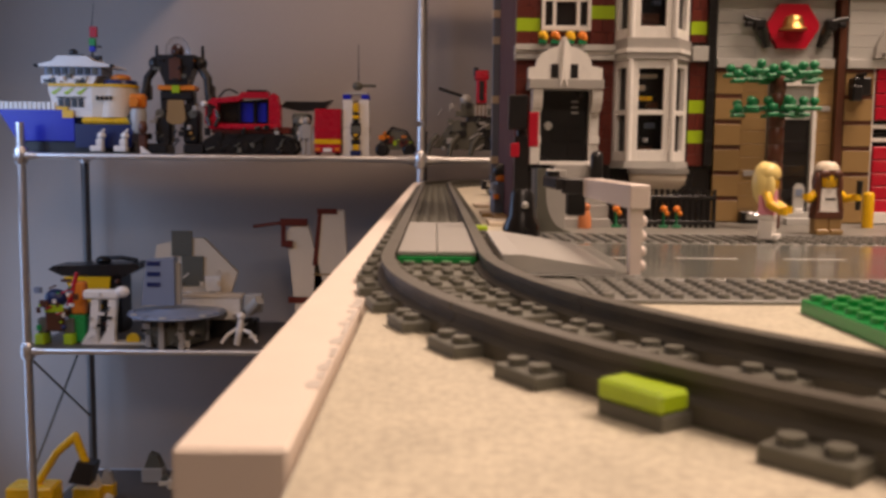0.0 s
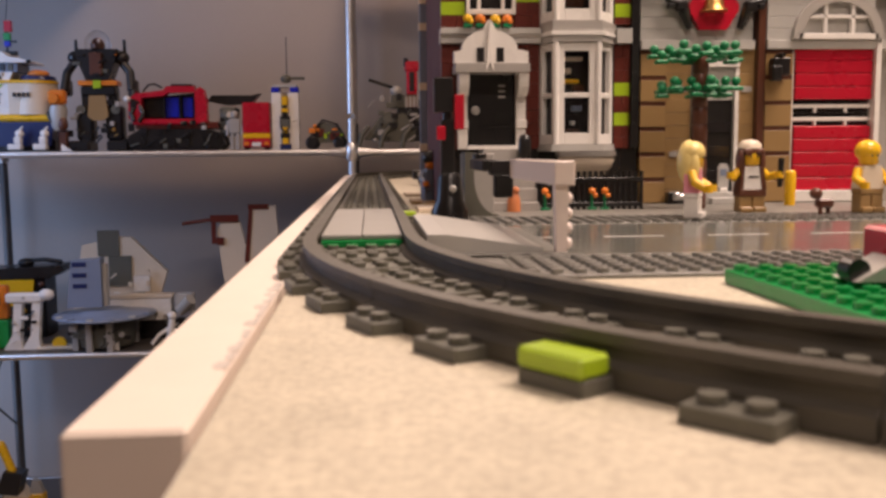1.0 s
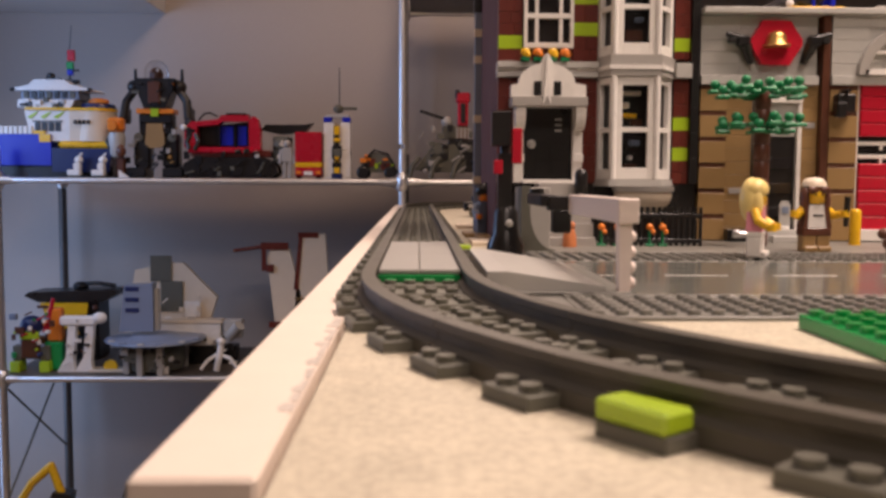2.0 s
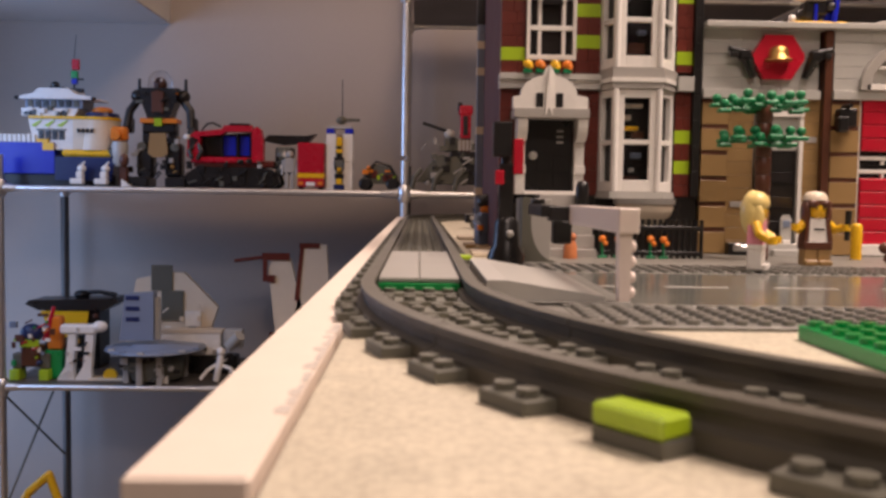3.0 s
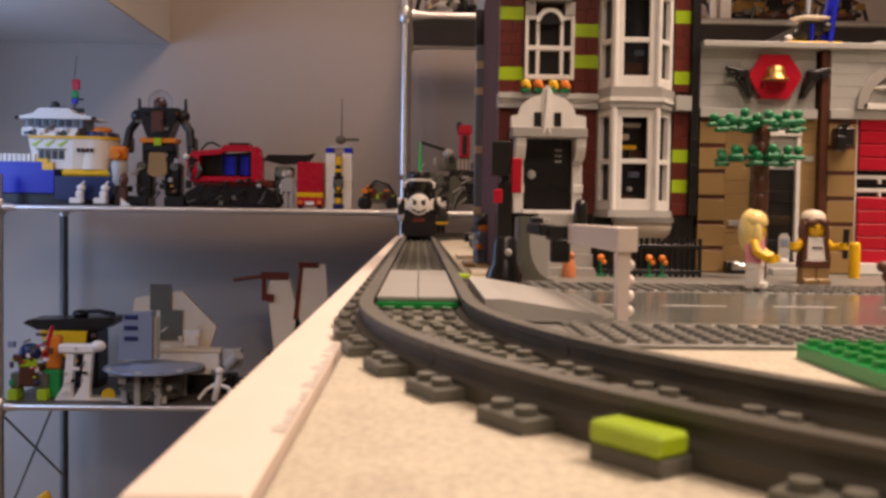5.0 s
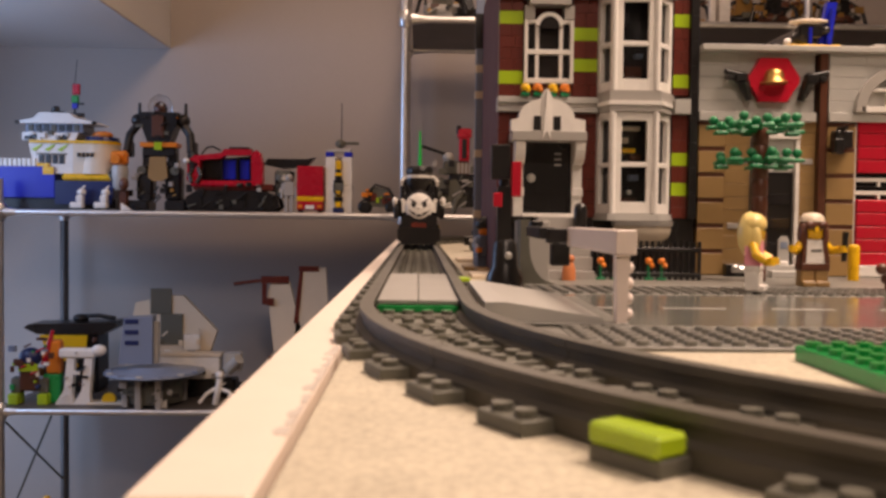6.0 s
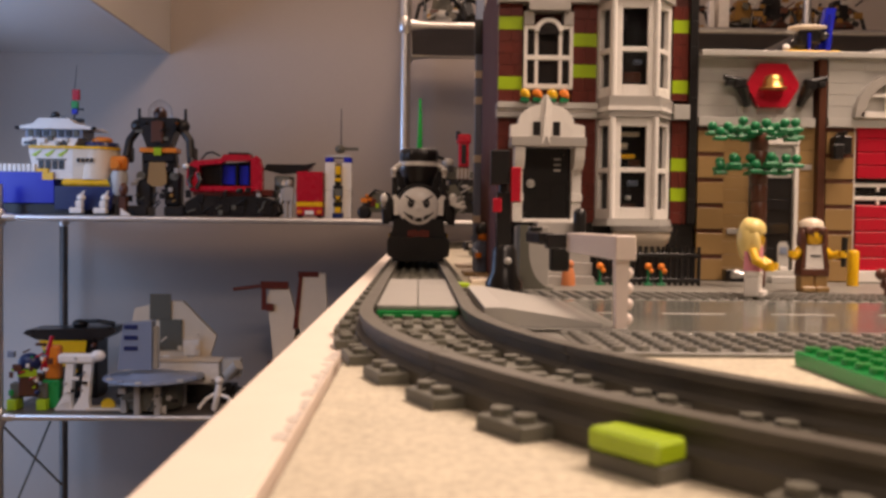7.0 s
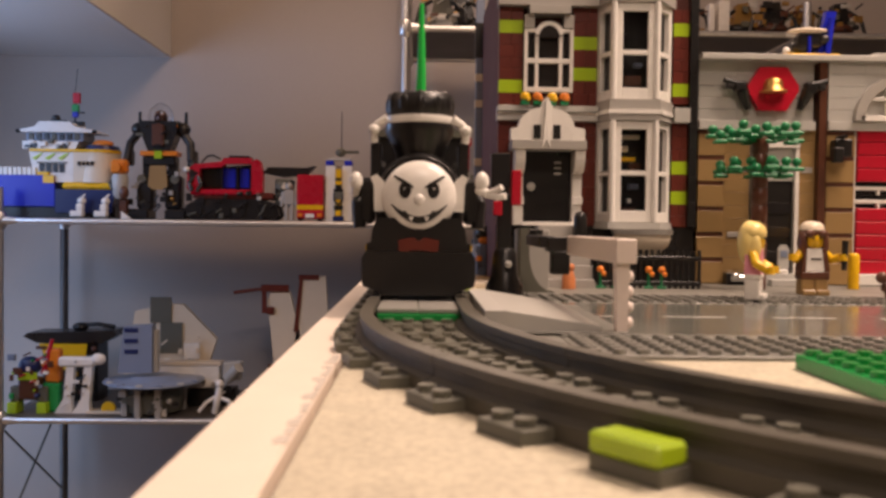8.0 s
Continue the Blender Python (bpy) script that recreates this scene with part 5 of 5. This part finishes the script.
part("engine", Shape().box(-12, 6, -6, 6, 12, 22.4, 1.5).ball((8, -4, 18), (5, 5, 4), 12, 8), BLACK, glider, "dark engine block")
part("nose_light", Shape().ball((-20, -2, 9.5), (3, 3, 3), 10, 6), WHITE, glider)
part("strut", Shape().tube((-4, -6, 7), (-4, -6, 20), 1.4, seg=8).tube((10, -6, 7), (13, -6, 34), 2.4, seg=8), BLUE, glider)
part("roof_lever", Shape().tube((342, 664, 171.4), (380, 668, 198), 2, seg=10).box(334, 350, 660, 668, 171.4, 175), LTGREY, thing("roof_lever", "light grey toy lever on the roof edge", "toy part"))

solid("toy_chest", Shape().box(10, 60, 1842, 1880, TOP, TOP + 18, 2).ball((34, 1852, TOP + 26), (30, 12, 10), 18, 8), LTGREY, "pale rounded toy hull on the top shelf", "toy model")

# ---- the train ----
loco = thing("locomotive", "black toy steam locomotive with a white grinning face", "toy train")
part("cowcatcher", Shape().prism([(-16.8, 10.9), (-19, 13), (-25.6, 15), (-26.4, 18), (-26.4, 28), (-24.5, 31.4), (24.5, 31.4), (26.4, 28), (26.4, 18), (25.6, 15), (19, 13), (16.8, 10.9)], "y", -4.6, 9), BLACK, loco, "black cowcatcher")
part("smokebox_saddle", Shape().prism([(-23, 31.6), (-21.6, 42), (-19, 47), (19, 47), (21.6, 42), (23, 31.6)], "y", -2.2, 9), BLACK, loco)
part("chassis", Shape().box(-19, 19, 8, 112, 14, 30, 0.6).box(-25, 25, 10, 112, 30, 35, 0.5), BLACK, loco)
part("boiler", Shape().lathe((0, 4, 57), [(21, -76), (21, -2), (19, 0)], "y", 28), BLACK, loco, "glossy black boiler")
face = part("face", Shape().lathe((0, 3, 56.5), [(17.2, 0), (17.4, 2), (16.4, 4.2), (13, 6.2), (8, 7.4), (2.5, 7.8), (0.4, 7.8)], "y", 36), WHITE, loco, "white dished face")


def face_mark(name, pts, lift):
    """A thin dark mark laid on the dished face."""
    def depth(x, z):
        r = math.hypot(x, z)
        return 3 - np.interp(r, (0.4, 2.5, 8, 13, 16.4, 17.4), (7.8, 7.8, 7.4, 6.2, 4.2, 2)) - lift
    s = Shape()
    n = len(pts)
    front = [(x, depth(x, z), 56.5 + z) for x, z in pts]
    back = [(x, depth(x, z) + 1.4, 56.5 + z) for x, z in pts]
    half = n // 2
    faces = []
    for i in range(half - 1):
        a, b2, c, d = i, i + 1, n - 2 - i, n - 1 - i
        faces += [[a, b2, c, d], [n + d, n + c, n + b2, n + a]]
    faces += [[i, (i + 1) % n, n + (i + 1) % n, n + i] for i in range(n)]
    s.put(front + back, faces, False)
    return part(name, s, BLACK, face, "black printed mark")


def band(top, low):
    """Outline from an upper line and a lower line, both from one side to the other."""
    return top + low[::-1]


for s in (-1, 1):
    face_mark("eye", [(s * (6.6 + 2.8 * math.cos(math.pi * 2 * i / 16)), 3.4 + 3.9 * math.sin(math.pi * 2 * i / 16)) for i in range(16)], 0.25)
    top = [(s * (2.8 + 9.0 * k / 6), 5.0 + 5.4 * (k / 6) ** 0.8) for k in range(7)]
    face_mark("brow", band(top, [(x, z - (0.7 + 1.0 * math.sin(math.pi * (i + 0.5) / 7))) for i, (x, z) in enumerate(top)]), 0.45)
grin_top = [(-12.8 + 25.6 * k / 16, -8.8 + 5.6 * (abs(k - 8) / 8) ** 1.8 + (1.0 if k in (4, 12) else 0)) for k in range(17)]
grin_low = [(-13.0 + 26 * k / 16, -12.2 + 8.6 * (abs(k - 8) / 8) ** 2.0) for k in range(17)]
face_mark("grin", band(grin_top, grin_low), 0.3)
for x in (-3.6, 3.6):
    part("tooth", Shape().prism([(x - 1.3, 47.6), (x + 1.3, 47.6), (x, 45.2)], "y", -4.6, -3.2), WHITE, face, "white tooth")
part("nose", Shape().ball((0, -4.6, 55.6), (2.6, 1.6, 2.6), 14, 8), WHITE, face)
for s in (-1, 1):
    ear = [(s * 16, 50), (s * 21, 50), (s * 21.4, 62), (s * 23, 66), (s * 20, 67.5), (s * 16.5, 64)]
    part("ear", Shape().prism(ear, "y", 2, 7), WHITE, loco, "white ear")
    part("shoulder", Shape().box(s * 25 - 4, s * 25 + 4, 6, 16, 44, 66, 2), BLACK, loco)
    part("smoke_deflector", Shape().box(s * 21 - 2.4, s * 21 + 2.4, 10, 34, 60, 83, 0.6), BLACK, loco)
    if s > 0:
        part("claw", Shape().ball((29.4, 2, 64.5), (3.4, 3.2, 4.6), 12, 8).tube((28, 4, 61), (32, 0, 58.6), 2.4, 2.2, 10).pipe([(32, 0, 58.8), (36, -3, 60.4), (38.2, -5, 61.6)], 1.5, 8).pipe([(32, 0, 58.2), (36, -3, 57.2), (40, -5, 57.6)], 1.6, 8), WHITE, loco, "white claw with two prongs")
    else:
        part("fist", Shape().ball((-29.6, 2, 64), (3.2, 3.2, 4.4), 12, 8).tube((-29.6, 4, 62), (-30.4, 10, 58), 2.4, 2.0, 10), WHITE, loco, "white clenched fist")
    part("forearm", Shape().pipe([(s * 25, 12, 62), (s * 29, 9, 54), (s * 28, 8, 42)], 3.0, 8), BLACK, loco)
    part("bone", Shape().pipe([(s * 15.5, 6, 94), (s * 20, 7, 91), (s * 22, 8, 86), (s * 21.6, 9, 83)], 2.0, 8).ball((s * 21.6, 6, 88.6), (2.9, 2.9, 2.6), 10, 6), WHITE, loco, "white bone ornament")
part("bow_tie", Shape().prism([(-9, 30.6), (-9.4, 36.6), (-2.5, 38), (0, 36), (2.5, 38), (9.4, 36.6), (9, 30.6), (2, 32), (-2, 32)], "y", -4.4, -2.2), DKRED, loco, "dark red bow tie")
hat = part("chimney", Shape().lathe((0, 22, 72), [(11, 0), (12, 7), (17, 17), (16.6, 20.5)], "z", 28).lathe((0, 22, 96.4), [(15.4, 0), (16.4, 2), (16, 10.4), (12, 11.4), (11, 9.4)], "z", 24), BLACK, loco, "black chimney shaped like a hat")
part("hat_band", Shape().lathe((0, 22, 92.6), [(16.6, 0), (17, 0.6), (16.4, 3.7)], "z", 28), WHITE, hat, "white hat band")
for i in range(12):
    a = 2 * math.pi * i / 12
    part("knob", Shape().ball((13.4 * math.cos(a), 22 + 13.4 * math.sin(a), 101.6), (3.6, 3.6, 6.6), 12, 8), BLACK, hat)
part("plume", Shape().tube((0, 22, 105), (0.4, 22, 120), 2.8, 2.2, 10).tube((0.4, 22, 120), (0.2, 22, 152), 2.2, 1.1, 10), TRANSGREEN, hat, "bright green rod")
cabin = part("cab", Shape().box(-24, 24, 80, 112, 35.2, 92, 0.6), BLACK, loco)
part("cab_roof", Shape().prism([(-27, 92.2), (-18, 98), (18, 98), (27, 92.2)], "y", 76, 118), DKGREY, cabin)
for s in (-1, 1):
    part("cab_window", Shape().box(s * 24.3 - 0.3, s * 24.3 + 0.3, 88, 104, 66, 84, 0.1), GLASS, cabin)
    part("running_stripe", Shape().box(s * 25.4 - 0.3, s * 25.4 + 0.3, 14, 110, 31, 34, 0.1), YELLOW, loco, "yellow running stripe")
    part("side_rod", Shape().box(s * 22.6 - 0.8, s * 22.6 + 0.8, 24, 84, 17, 20, 0.3), LTGREY, loco)
    for y in (24, 50, 76):
        part("wheel", Shape().lathe((s * 20.5, y, 20), [(9.4, -1.6), (9.4, 1.6)], "x", 20), BLACK, loco)
    part("steam_pipe", Shape().pipe([(s * 18, 30, 74), (s * 22, 44, 70), (s * 22, 70, 68)], 1.5, 8), LTGREY, loco)
part("dome", Shape().lathe((0, 52, 76), [(9, 0), (9, 8), (6, 12), (2, 13.4)], "z", 18), BLUEGREY, loco, "grey steam dome")
tender = thing("tender", "black toy tender with pale ornaments and yellow stripe", "toy train")
part("body", Shape().box(-24, 24, 4, 96, 26, 66, 0.6).box(-24, 24, 84, 96, 66.2, 74, 0.6), BLACK, tender)
part("load", Shape().ball((0, 40, 64), (20, 32, 14), 16, 10).ball((6, 20, 66), (12, 12, 12), 12, 8), DKGREY, tender, "dark lumpy load")
part("ornament", Shape().pipe([(-25, 20, 52), (-27, 40, 58), (-26, 60, 54)], 2, 8).pipe([(25, 20, 52), (27, 40, 58), (26, 60, 54)], 2, 8).ball((-10, 30, 78), (8, 10, 5), 12, 8), LTGREY, tender, "pale bone ornament")
part("chassis", Shape().box(-18, 18, 2, 98, 14, 25.8, 0.6), BLACK, tender)
for s in (-1, 1):
    part("stripe", Shape().box(s * 24.5 - 0.4, s * 24.5 + 0.4, 8, 92, 27, 31, 0.1), YELLOW, tender, "yellow stripe")
    for y in (20, 48, 76):
        part("wheel", Shape().lathe((s * 20.5, y, 18.2), [(7.6, -1.6), (7.6, 1.6)], "x", 18), BLACK, tender)


# ---- things that move ----


def track_point(s):
    """Place on the track s millimetres past the end of the far curve, and the heading to the camera."""
    if s >= 0:
        return 0.0, FAR_Y - s
    a = -s / RADIUS
    if a < math.pi / 2:
        return RADIUS * (1 - math.cos(a)), FAR_Y + RADIUS * math.sin(a)
    return RADIUS + (-s - RADIUS * math.pi / 2), FAR_Y + RADIUS


def on_track(s, length):
    x, y = track_point(s)
    x2, y2 = track_point(s - length)
    return mm(x, y, 0, math.degrees(math.atan2(-(x2 - x), y2 - y)))


def motions():
    """The train comes round the far curve and runs along the straight to the crossing."""
    run = [(0.0, -1330), (2.0, -760), (3.0, -475), (3.5, -333), (4.0, -180), (4.3, -100), (4.5, -55), (4.7, 0), (5.1, 100), (5.5, 190), (5.8, 258), (6.2, 365),
           (6.6, 490), (7.0, 650), (7.4, 778), (8.0, 998)]
    walk(loco, [(t, on_track(s, 95)) for t, s in run])
    walk(tender, [(t, on_track(s - 118, 90)) for t, s in run])


motions()
